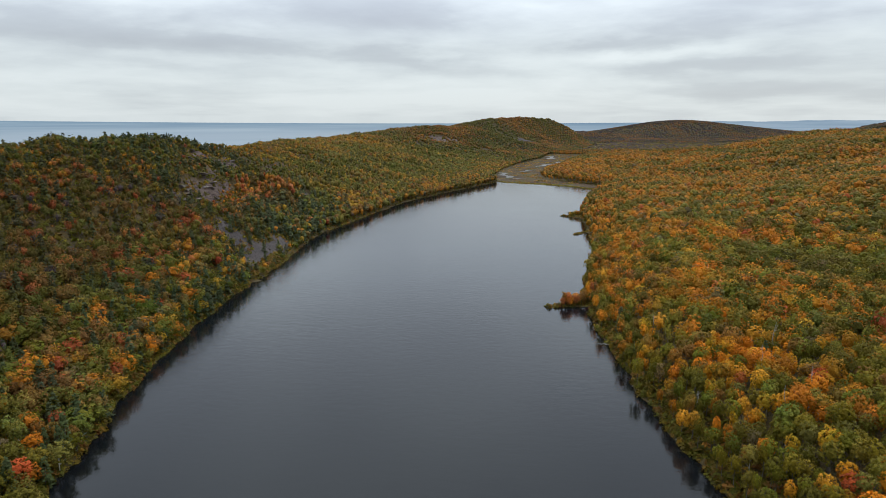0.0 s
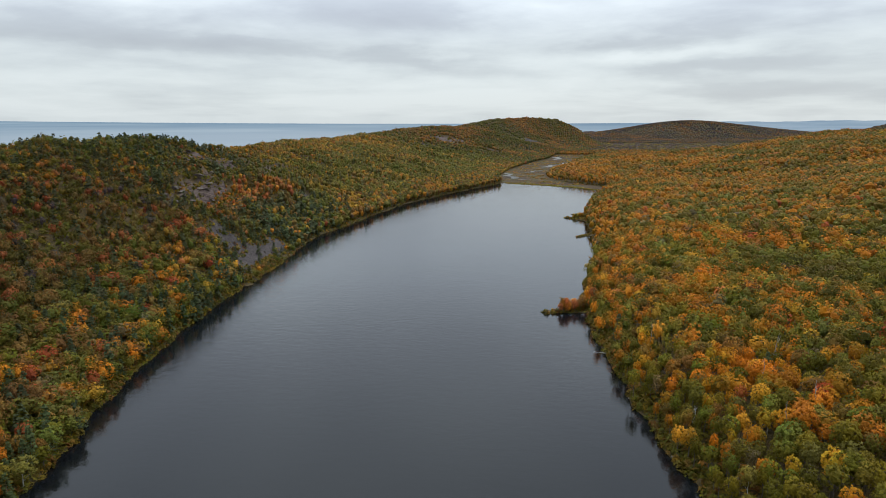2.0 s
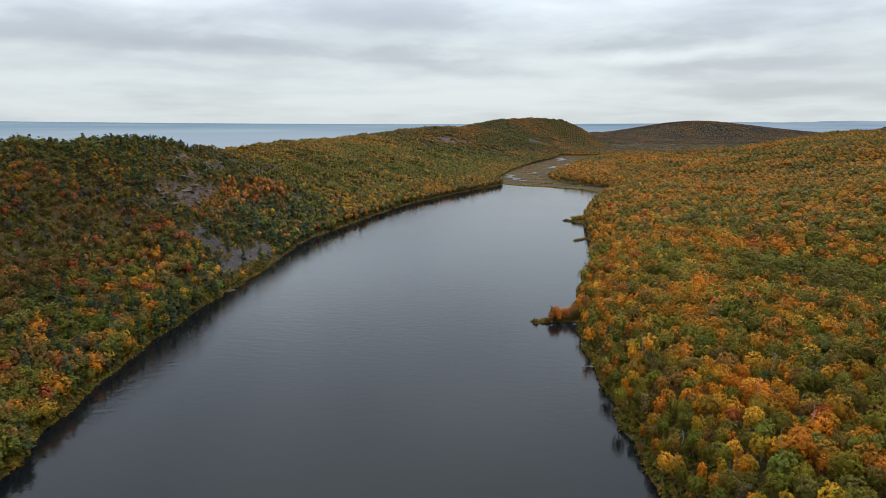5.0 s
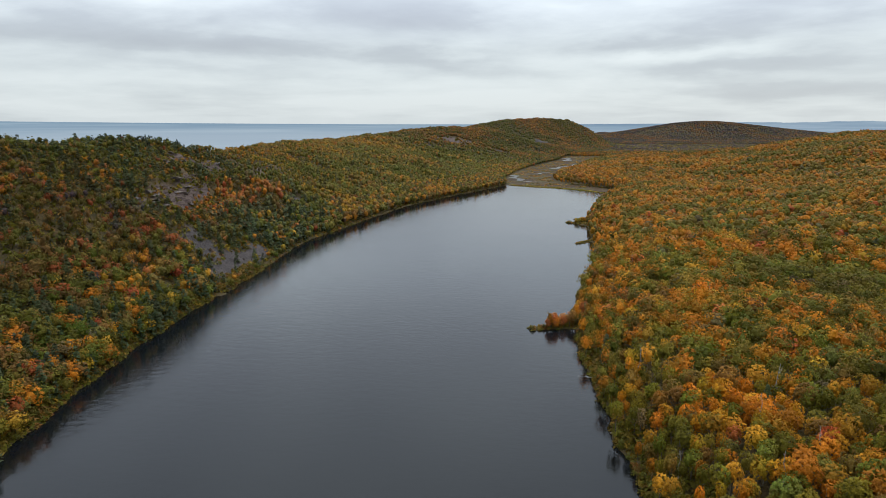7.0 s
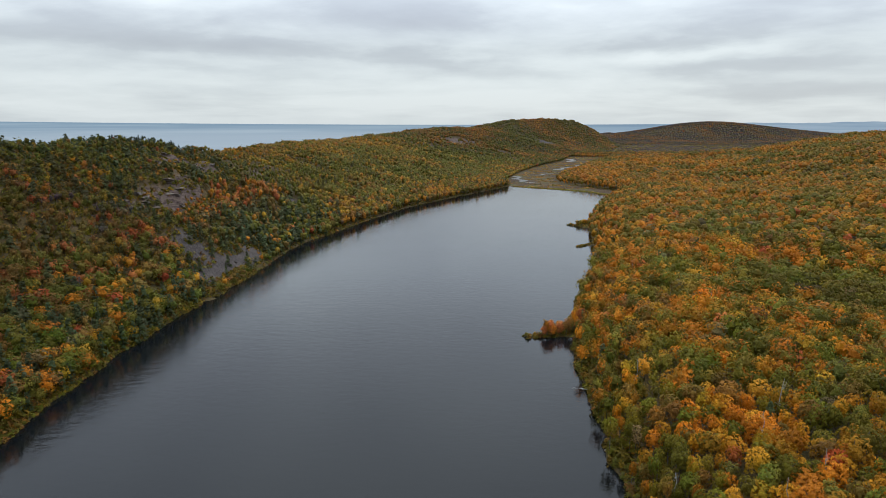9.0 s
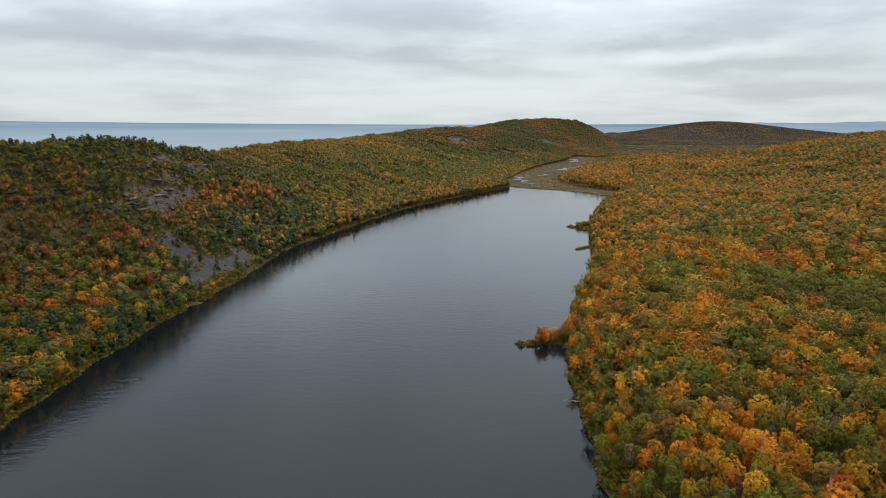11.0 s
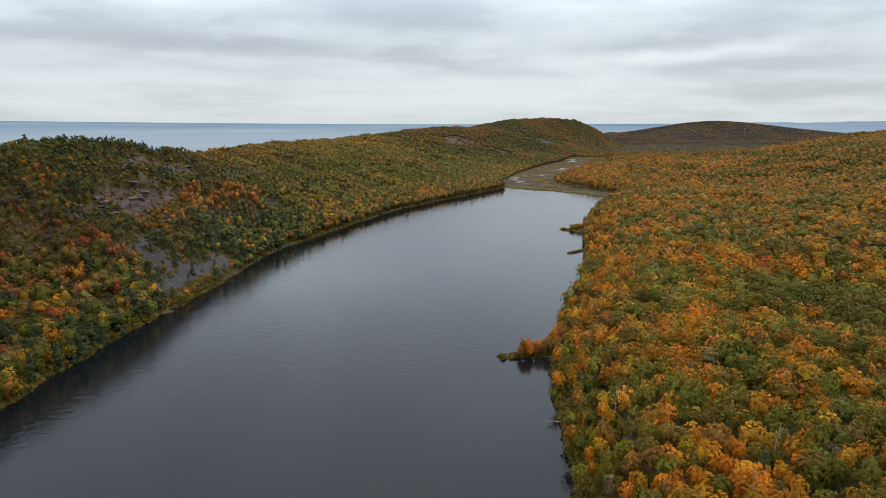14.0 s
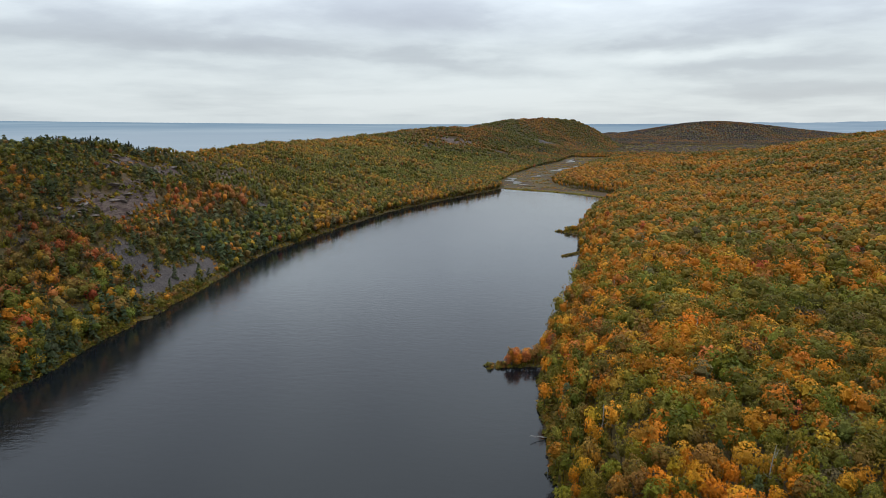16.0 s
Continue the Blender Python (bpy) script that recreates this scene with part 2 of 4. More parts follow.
MAT_GROUND, MAT_LAKE, MAT_STAND = ground_material(), lake_material(), foliage_stand()
# neither sheet is lit: daylight and distance haze are in the emitted colours
MAT_SEA = far_glow_material("far_sea_glow", [(0.3, (0.15, 0.25, 0.37)), (0.5, (0.22, 0.33, 0.44)), (0.7, (0.36, 0.47, 0.56))], (0.0006, 0.0006, 0.035), (0.39, 0.48, 0.57))
MAT_FAR = far_glow_material("hazy_far_shore", [(0.35, (0.24, 0.34, 0.45)), (0.65, (0.34, 0.44, 0.54))], (0.002, 0.002, 0.06))

# ---- the lie of the land ----
# shores and valley edges: y, x; the crest: y, x, height
SHORE_L = [(-5000, -300), (-400, -110), (60, -98), (165, -106), (190, -110.5), (211, -114.5), (238, -118), (265, -120), (328, -121), (360, -119), (386, -119.5), (400, -115), (440, -112), (500, -111),
           (560, -108), (605, -95), (630, -88), (680, -75), (790, -42), (885, 5), (965, 50), (1035, 88), (1110, 87), (1220, 105), (1300, 124), (1380, 152), (1480, 182),
           (1620, 245), (1790, 285), (1880, 325), (1980, 400), (2200, 470), (2400, 545), (2560, 590), (2800, 615), (3000, 640), (3650, 790), (5000, 1100)]
SHORE_R = [(-5000, 300), (-400, 100), (100, 79), (161, 76), (190, 73), (250, 72), (290, 73), (325, 75), (350, 79), (375, 83), (410, 91),
           (445, 103), (480, 113), (530, 122), (590, 131), (640, 139), (715, 150), (810, 181), (915, 223), (950, 231), (980, 227), (1022, 198), (1070, 166),
           (1170, 172), (1270, 202), (1380, 247), (1590, 312), (1780, 400), (1880, 560), (1980, 800), (2300, 1150), (2800, 1500), (5000, 5200)]
CREST = [(-5000, -500, 60), (0, -245, 74), (300, -243, 82), (400, -222, 82), (480, -212, 80), (540, -228, 81), (600, -212, 72), (690, -212, 62), (950, -222, 59),
         (1300, -200, 55), (1600, -125, 62), (1900, -40, 70), (2050, 60, 74), (2180, 170, 94), (2280, 300, 98), (2360, 390, 90), (2450, 470, 55), (2560, 540, 18),
         (2800, 565, 8), (3000, 600, 5), (3650, 750, 5), (5000, 1060, 5)]
SPITS = [((84, 346), (56, 337.5), 6.5, 0.9), ((146, 652), (124, 671), 8.0, 0.8), ((140, 690), (140, 660), 9.0, 1.0), ((134, 578), (115, 560), 4.5, 0.6),
         ((-123, 396), (-116, 394), 6.0, 0.8), ((90, 356), (68, 343), 11.0, 1.0)]


def curve_of(points, k):
    """A smooth line through the control points, as a table over y."""
    p = np.array(points, float)
    ys = np.arange(-5000, 5001, 5.0)
    v = np.interp(ys, p[:, 0], p[:, k])
    for width in (5, 7):
        v = np.convolve(np.pad(v, width // 2, "edge"), np.ones(width) / width, "valid")
    return ys, v


TABLES = {"l": curve_of(SHORE_L, 1), "r": curve_of(SHORE_R, 1), "cx": curve_of(CREST, 1), "cz": curve_of(CREST, 2)}


def line(key, y):
    return np.interp(y, *TABLES[key])


def wave(x, y, size, seed):
    """A smooth field of hills and hollows, about -1 to 1."""
    r = np.random.RandomState(seed)
    total = 0
    for k in range(6):
        a, ph, f = r.uniform(0, 2 * np.pi), r.uniform(0, 2 * np.pi), r.uniform(0.6, 1.7) * 2 * np.pi / size
        total = total + np.sin((x * np.cos(a) + y * np.sin(a)) * f + ph + 1.3 * np.sin((x * np.sin(a) - y * np.cos(a)) * f * 0.6 + 2 * ph))
    return total / 3.2


def smooth(a, b, v):
    t = np.clip((v - a) / (b - a), 0, 1)
    return t * t * (3 - 2 * t)


def shore_left(y):
    return line("l", y) + 1.6 * wave(0 * y, y, 37, 5) * smooth(1100, 900, y)


def shore_right(y):
    return line("r", y) + 1.8 * wave(0 * y, y, 33, 6) * smooth(1100, 900, y)


def lake_end(x):
    return np.interp(x, [60, 91, 113, 153, 190, 212, 240], [1042, 1030, 1013, 990, 957, 925, 885])


def height(x, y):
    x, y = np.broadcast_arrays(np.asarray(x, float), np.asarray(y, float))
    xl, xr, xc, zc = shore_left(y), shore_right(y), line("cx", y), line("cz", y)
    d = np.maximum(xl - x, 0)
    w = np.maximum(xl - xc, 30)
    t = d / w
    face = zc * (0.72 * t + 0.28 * smooth(0, 1, t)) * smooth(-0.25, 0.12, t)
    over = w * np.maximum(t - 1, 0)
    behind = zc - 0.06 * over - 0.5 * np.maximum(over - 55, 0)
    left = np.where(t < 1, face, np.maximum(behind, -165))
    cliff = smooth(432, 462, y) * smooth(562, 535, y)
    jag = 0.02 * wave(x, y, 19, 9)
    left = left + cliff * (8 * smooth(0.55, 0.585, t + jag) + 6 * smooth(0.635, 0.665, t + jag) - 14 * smooth(0.40, 0.95, t)) * (t < 1.2)
    slab = smooth(500, 520, y) * smooth(610, 595, y)
    left = left + slab * (5 * smooth(0.76, 0.80, t + jag) - 5 * smooth(0.55, 1.05, t))
    left = left + 3.0 * wave(x, y, 46, 1) * smooth(0.1, 0.4, t) + 1.0 * wave(x, y, 17, 2) * smooth(0.1, 0.4, t)
    d = np.maximum(x - xr, 0)
    near = smooth(1100, 500, y)
    right = (5 + 8 * near) * (1 - np.exp(-d / 28)) + 0.05 * d * near * np.exp(-d / 600) + 46 * smooth(170, 620, d) * smooth(2600, 1500, y) + 14 * smooth(300, 900, d)
    right = right + (2.5 * wave(x, y, 90, 3) + 4.0 * wave(x, y, 260, 4)) * smooth(20, 150, d)
    edge = np.minimum(x - xl, xr - x)
    bed = -0.3 - 3.2 * smooth(0, 16, edge)
    marsh = 0.45 + 0.12 * wave(x, y, 25, 7)
    mid = bed + (marsh - bed) * smooth(-6, 6, y - lake_end(x))
    h = np.where(x < xl, left, np.where(x > xr, right, mid))
    for (ax, ay), (bx, by), r, top in SPITS:
        vx, vy = bx - ax, by - ay
        k = np.clip(((x - ax) * vx + (y - ay) * vy) / (vx * vx + vy * vy), 0, 1)
        dist = np.hypot(x - ax - k * vx, y - ay - k * vy) / (r * (1 - 0.55 * k))
        h = np.maximum(h, np.where(dist < 2, (top + 0.3) * (1 - dist ** 2) - 0.3, -999))
    for cx, cy, sx, sy, top in ((1265, 3650, 400, 330, 74), (1700, 3850, 430, 300, 34), (2050, 2650, 330, 420, 112)):
        h = h + top * np.exp(-((x - cx) / sx) ** 2 - ((y - cy) / sy) ** 2)
    return h


def zones(x, y):
    """How much of the ground is scree, marsh and bare crag, 0 to 1 each."""
    xl, xr, xc = shore_left(y), shore_right(y), line("cx", y)
    t = (xl - x) / np.maximum(xl - xc, 30)

    def patch(y0, y1, t0, t1, lean=0.0):
        yy = y - lean * (t - t0)
        return smooth(y0 - 9, y0 + 9, yy) * smooth(y1 + 9, y1 - 9, yy) * smooth(t0 - 0.05, t0 + 0.05, t) * smooth(t1 + 0.08, t1 - 0.08, t)

    scree = np.maximum.reduce([patch(404, 500, 0.05, 0.20), 0.95 * patch(422, 448, 0.18, 0.39), 0.8 * patch(572, 604, 0.32, 0.39), 0.9 * patch(618, 652, 0.34, 0.43),
                               patch(1568, 1622, 0.28, 0.48), patch(1990, 2035, 0.36, 0.50), 0.85 * patch(362, 373, 0.11, 0.25), 0.6 * patch(365, 380, 0.38, 0.46), 0.5 * patch(295, 315, 0.42, 0.52), patch(388, 414, 0.0, 0.04)])
    crag = np.maximum.reduce([patch(504, 598, 0.74, 0.87), patch(440, 530, 0.53, 0.64), 0.6 * patch(408, 440, 0.52, 0.68), 0.55 * patch(378, 404, 0.48, 0.56), 0.35 * patch(285, 380, 0.44, 0.58), 0.5 * patch(640, 725, 0.68, 0.80),
                              0.5 * patch(546, 600, 0.50, 0.60), 0.75 * patch(1560, 1720, 0.58, 0.85), 0.6 * patch(1400, 1500, 0.60, 0.80)])
    marsh = ((x > xl) & (x < xr) & (y > lake_end(x) - 8) & (y < 2700 + 70 * wave(x, y, 300, 31)) & ~((y > 1790 + 40 * wave(x, y, 200, 8)) & (y < 2080) & (x < 700))).astype(float)
    return scree, marsh, crag


def grow(first, step, fixed_to, rate, far):
    v, s = [first], step
    while v[-1] < far:
        if v[-1] >= fixed_to:
            s *= rate
        v.append(v[-1] + s)
    return np.array(v)


def mesh_object(name, co, faces, mat, sizes=4, normals=None):
    """One mesh from arrays: corners, and faces of one size."""
    me = bpy.data.meshes.new(name)
    n = len(faces)
    me.vertices.add(len(co))
    me.vertices.foreach_set("co", np.ascontiguousarray(co, np.float32).ravel())
    me.loops.add(n * sizes)
    me.loops.foreach_set("vertex_index", np.ascontiguousarray(faces, np.int32).ravel())
    me.polygons.add(n)
    me.polygons.foreach_set("loop_start", np.arange(0, n * sizes, sizes, dtype=np.int32))
    if normals is not None:
        a = me.attributes.new("custom_normal", "FLOAT_VECTOR", "POINT")
        a.data.foreach_set("vector", np.ascontiguousarray(normals, np.float32).ravel())
    me.update(calc_edges=True)
    me.materials.append(mat)
    return new(name, me)


def paint(ob, name, colours):
    a = ob.data.color_attributes.new(name, "FLOAT_COLOR", "POINT")
    c = np.ones((len(ob.data.vertices), 4), np.float32)
    c[:, :3] = colours
    a.data.foreach_set("color", c.ravel())


def grid_faces(rows, cols):
    i = np.arange(rows * cols).reshape(rows, cols)
    return np.stack([i[:-1, :-1], i[:-1, 1:], i[1:, 1:], i[1:, :-1]], -1).reshape(-1, 4)


def build_ground():
    out = np.concatenate([np.arange(0, 20, 2.5), np.arange(20, 260, 5), grow(260, 12, 640, 1.15, 5200)])
    across = 0.5 - 0.5 * np.cos(np.linspace(0, np.pi, 34))[1:-1]
    ys = np.concatenate([-grow(200, 40, 300, 1.4, 5000)[::-1], np.arange(-180, 80, 20), np.arange(80, 1120, 5.0), grow(1120, 13, 2700, 1.1, 5000)])
    y = ys[:, None]
    xl, xr = shore_left(y), shore_right(y)
    x = np.concatenate([xl - out[::-1][None, :], xl + (xr - xl) * across[None, :], xr + out[None, :]], 1)
    y = np.broadcast_to(y, x.shape)
    z = height(x, y)
    ob = mesh_object("ground", np.stack([x, y, z], -1).reshape(-1, 3), grid_faces(*x.shape), MAT_GROUND)
    ob.data.polygons.foreach_set("use_smooth", np.ones(len(ob.data.polygons), bool))
    paint(ob, "zone", np.stack(zones(x, y), -1).reshape(-1, 3))
    return tagged(ob, "wooded hills, scree slope and marshy valley floor", "ground", kind="structure")


def build_lake():
    ys = np.concatenate([np.arange(-400, 80, 40.0), np.arange(80, 1060, 10.0)])
    f = np.linspace(0, 1, 21)
    a, b = shore_left(ys)[:, None] - 3, shore_right(ys)[:, None] + 3
    x = a + (b - a) * f
    y = np.broadcast_to(ys[:, None], x.shape)
    ob = mesh_object("water", np.stack([x, y, 0 * x], -1).reshape(-1, 3), grid_faces(*x.shape), MAT_LAKE)
    return tagged(ob, "dark wind-ruffled lake water between wooded shores", "lake", kind="structure")


def sea_line(az):
    """The height at which the far water meets the sky."""
    return 58.5 + 78 * np.sin(az) ** 2 + 3 * np.sin(az)


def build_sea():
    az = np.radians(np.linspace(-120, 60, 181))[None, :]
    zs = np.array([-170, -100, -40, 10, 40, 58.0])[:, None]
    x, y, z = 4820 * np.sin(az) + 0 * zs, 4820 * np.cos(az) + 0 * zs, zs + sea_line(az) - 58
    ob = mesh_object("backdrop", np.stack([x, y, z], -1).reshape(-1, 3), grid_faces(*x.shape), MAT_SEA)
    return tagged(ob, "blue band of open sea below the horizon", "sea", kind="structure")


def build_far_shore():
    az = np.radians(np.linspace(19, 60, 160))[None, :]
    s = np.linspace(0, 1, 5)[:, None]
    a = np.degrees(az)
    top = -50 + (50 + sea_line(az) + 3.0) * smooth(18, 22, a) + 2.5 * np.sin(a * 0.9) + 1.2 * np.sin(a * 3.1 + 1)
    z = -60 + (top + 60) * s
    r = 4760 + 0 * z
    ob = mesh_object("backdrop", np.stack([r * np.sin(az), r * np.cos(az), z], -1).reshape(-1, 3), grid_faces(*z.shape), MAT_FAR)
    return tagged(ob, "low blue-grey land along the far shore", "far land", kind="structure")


build_ground()
build_lake()
build_sea()
build_far_shore()

# ---- foliage ----
def unit(v):
    return v / np.maximum(np.linalg.norm(v, axis=-1, keepdims=True), 1e-9)


def leaves(centre, normal, half, rng, stretch=1.0):
    """Small ragged three-cornered leaf clumps."""
    n = len(centre)
    side = unit(np.cross(normal, rng.normal(size=(n, 3))))
    other = np.cross(normal, side)
    h = 1.2 * half[:, None]
    corners = []
    for k in range(3):
        a = k * 2 * np.pi / 3 + rng.uniform(-0.45, 0.45, (n, 1))
        corners.append(centre + (side * np.cos(a) * stretch + other * np.sin(a)) * h * rng.uniform(0.7, 1.3, (n, 1)))
    return np.stack(corners, 1).reshape(-1, 3)


def rounded(crown, middle, near=0.30, share=0.72):
    """Turns every leaf outward and gives it the soft roundness of its clump."""
    co, tint = crown
    tri = co.reshape(-1, 3, 3).copy()
    facet = np.cross(tri[:, 1] - tri[:, 0], tri[:, 2] - tri[:, 0])
    centre = tri.mean(1)
    back = np.einsum("ij,ij->i", facet, centre - np.array([0, 0, middle])) < 0
    tri[back] = tri[back][:, ::-1]
    facet = unit(np.where(back[:, None], -facet, facet))
    gap = np.linalg.norm(centre[:, None] - centre[None], axis=-1)
    soft = unit(np.exp(-(gap / near) ** 2) @ facet)
    nrm = np.repeat(unit(share * soft + (1 - share) * facet), 3, 0)
    return tri.reshape(-1, 3), tint, nrm


def leafy_crown(seed, count, leaf, tall=1.55, mid=1.88, lobes=14, calm=0.0):
    """A broad-leaved crown of radius 1 with its foot at z 0: leaf clumps over uneven lobes."""
    r = np.random.RandomState(seed)
    u = unit(r.normal(size=(lobes, 3)))
    u[:, 2] = np.abs(u[:, 2]) * 1.5 - 0.55
    c = u * r.uniform(0.3, 0.68, (lobes, 1)) * np.array([1, 1, tall])
    c = c * (1 - 0.55 * calm)
    rad = r.uniform(0.34, 0.56, lobes) + 0.27 * calm
    pick = r.choice(lobes, count, p=rad ** 2 / np.sum(rad ** 2))
    v = unit(r.normal(size=(count, 3)) + np.array([0, 0, 0.5]) + 0.9 * c[pick])
    p = c[pick] + v * (rad[pick] * r.uniform(0.7, 1.08, count))[:, None] * np.array([1, 1, 0.85])
    nrm = unit(v * (1 - 0.6 * calm) + 0.6 * calm * unit(p) + 0.28 * (1 - 0.75 * calm) * r.normal(size=(count, 3)) + np.array([0, 0, 0.45 - 0.3 * calm]))
    p[:, 2] += mid
    co = leaves(p, nrm, leaf * r.uniform(0.6, 1.25, count), r)
    return co, np.repeat(1 + (1 - 0.6 * calm) * r.uniform(-0.42, 0.42, count), 3)


def dome_crown(seed, sides, levels, count, leaf, mid=2.25, core_size=0.9):
    """A broad-leaved crown of radius 1: a closed, lobed dome that narrows to a low skirt, with loose leaf clumps all over it."""
    r = np.random.RandomState(seed)
    bumps = unit(r.normal(size=(11, 3)) + np.array([0, 0, 0.35]))
    size = r.uniform(0.7, 1.15, 11)

    def skin(v, rough):
        d = (np.clip(v @ bumps.T, 0, 1) ** 7 * size).max(-1)
        long = np.where(v[:, 2] > 0, 1.02, 1.6)
        out = (0.60 + 0.38 * d + r.uniform(-rough, rough, len(v)))[:, None] * v
        return out * np.stack([1 + 0 * long, 1 + 0 * long, long], -1)

    rows = []
    for k in range(levels):
        f = 0.5 + 2.05 * k / max(levels - 1, 1)
        a = np.arange(sides) * 2 * np.pi / sides + 0.5 * k + r.uniform(-0.15, 0.15, sides)
        rows.append(skin(np.stack([np.sin(f) * np.cos(a), np.sin(f) * np.sin(a), np.cos(f) + 0 * a], -1), 0.05))
    tris, top = [], skin(np.array([[0, 0, 1.0]]), 0.02)[0]
    for k in range(sides):
        tris.append((top, rows[0][k], rows[0][(k + 1) % sides]))
    for a, b in zip(rows, rows[1:]):
        for k in range(sides):
            tris.append((a[k], b[k], b[(k + 1) % sides]))
            tris.append((a[k], b[(k + 1) % sides], a[(k + 1) % sides]))
    core = np.array(tris).reshape(-1, 3) * (core_size if count else 1.0) + np.array([0, 0, mid])
    tint = 1 + np.repeat(r.uniform(-0.10, 0.10, len(tris)), 3)
    if not count:
        return core, tint
    # leaf clumps, each a small boss of its own
    clumps = max(6, count // 15)
    k = np.arange(clumps) + 0.5
    up_, turn_ = 1 - 1.62 * k / clumps, k * 2.39996 + r.uniform(-0.3, 0.3, clumps)
    ring = np.sqrt(1 - up_ ** 2)
    c = skin(np.stack([ring * np.cos(turn_), ring * np.sin(turn_), up_], -1), 0.0) * r.uniform(0.80, 0.98, (clumps, 1))
    pick = np.arange(count) % clumps
    wide = 1.35 / math.sqrt(clumps) * r.uniform(0.7, 1.2, clumps)
    v = unit(r.normal(size=(count, 3)) + 0.9 * unit(c)[pick] + np.array([0, 0, 0.3]))
    p = c[pick] + v * (wide[pick] * r.uniform(0.75, 1.15, count))[:, None] + np.array([0, 0, mid])
    nrm = unit(v + 0.35 * r.normal(size=(count, 3)) + np.array([0, 0, 0.25]))
    co = leaves(p, nrm, leaf * r.uniform(0.55, 1.3, count), r)
    return np.concatenate([core, co]), np.concatenate([tint, np.repeat((1 + r.uniform(-0.2, 0.2, clumps)[pick]) * (1 + r.uniform(-0.2, 0.2, count)), 3)])


def pine_crown(seed, count, leaf, tall=4.2, foot=0.35, ragged=0.3):
    """A conifer of radius 1: drooping plumes in whorls that shorten to the tip."""
    r = np.random.RandomState(seed)
    tiers = max(4, min(12, count // 6))
    k = np.minimum((tiers * r.rand(count) ** 1.25).astype(int), tiers - 1)
    f = np.clip((k + 0.15 * r.normal(size=count)) / (tiers - 0.3), 0, 1)
    arms = r.uniform(0, 2 * np.pi, (tiers, 7))
    a = arms[k, r.randint(0, 7, count)] + r.normal(0, 0.25, count)
    reach = (1 - f) ** 0.75 * (1 - ragged * r.rand(tiers)[k]) + 0.06
    q = reach * np.sqrt(r.uniform(0.05, 1, count))
    out = np.stack([np.cos(a), np.sin(a), 0 * a], -1)
    p = out * q[:, None]
    p[:, 2] = foot + f * (tall - foot) - 0.25 * q + 0.05 * r.normal(size=count)
    nrm = unit(0.6 * out + np.array([0, 0, 0.9]) + 0.35 * r.normal(size=(count, 3)))
    co = leaves(p, nrm, leaf * r.uniform(0.6, 1.2, count), r, 1.25)
    return co, np.repeat(r.uniform(0.7, 1.2, count), 3)


def bush(seed, count, leaf):
    """A low bush of radius 1 and height about 1.2."""
    r = np.random.RandomState(seed)
    v = unit(r.normal(size=(count, 3)) * np.array([1, 1, 0.8]))
    v[:, 2] = np.abs(v[:, 2])
    p = v * (0.75 + 0.3 * r.rand(count))[:, None] * np.array([1, 1, 1.15])
    co = leaves(p, unit(v + 0.5 * r.normal(size=(count, 3)) + np.array([0, 0, 0.4])), leaf * r.uniform(0.6, 1.25, count), r)
    return co, np.repeat(r.uniform(0.75, 1.2, count), 3)


# base colours of the leaves
PALETTE = {
    "orange": (0.70, 0.235, 0.014), "gold": (0.66, 0.320, 0.022), "rust": (0.300, 0.145, 0.030), "red": (0.50, 0.100, 0.026), "salmon": (0.66, 0.200, 0.048),
    "olive": (0.215, 0.174, 0.019), "green": (0.150, 0.137, 0.011), "lime": (0.24, 0.215, 0.036), "moss": (0.150, 0.132, 0.016), "grey": (0.19, 0.145, 0.068),
    # bare: leafless twigs, with extra blue for the haze over far ground
    "pine": (0.084, 0.106, 0.036), "spruce": (0.034, 0.047, 0.021), "bare": (0.110, 0.082, 0.076),
}
NAMES = list(PALETTE)
RIGHT_MIX = dict(orange=0.28, gold=0.06, rust=0.07, red=0.006, salmon=0.012, olive=0.26, green=0.14, lime=0.05, moss=0.09, grey=0.015, pine=0.012)
LEFT_MIX = dict(orange=0.04, gold=0.02, rust=0.12, red=0.015, salmon=0.008, olive=0.20, green=0.15, lime=0.03, moss=0.16, grey=0.03, pine=0.25)
MELLOW_MIX = dict(orange=0.05, gold=0.06, rust=0.11, red=0.004, olive=0.25, green=0.24, lime=0.10, moss=0.13, grey=0.01, pine=0.07)
HILL_MIX = dict(orange=0.07, gold=0.02, rust=0.20, red=0.02, salmon=0.02, olive=0.12, green=0.16, lime=0.02, moss=0.16, grey=0.05, pine=0.14, spruce=0.06)
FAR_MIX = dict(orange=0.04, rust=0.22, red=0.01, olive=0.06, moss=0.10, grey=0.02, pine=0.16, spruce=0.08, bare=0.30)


def lean_mix(base, x, y):
    """Which kind stands where: the mix of that side, bent by drifts of like trees."""
    w = np.stack([np.full(len(x), base.get(n, 0.0)) for n in NAMES], 1)
    broad = smooth(800, 1500, y)
    warm, deep = wave(x, y, 120, 11) + 1.3 * broad * wave(x, y, 420, 21), wave(x, y, 70, 12) + 1.2 * broad * wave(x, y, 330, 22)
    for j, n in enumerate(NAMES):
        if n in ("orange", "gold", "salmon", "rust", "red"):
            w[:, j] *= np.exp(1.2 * warm)
        elif n in ("pine", "spruce"):
            w[:, j] *= np.exp(1.3 * deep - 0.4)
        else:
            w[:, j] *= np.exp(-0.5 * warm)
    return w


def choose(w, rng):
    c = np.cumsum(w, 1)
    return np.minimum((c < (rng.rand(len(w)) * c[:, -1])[:, None]).sum(1), w.shape[1] - 1)


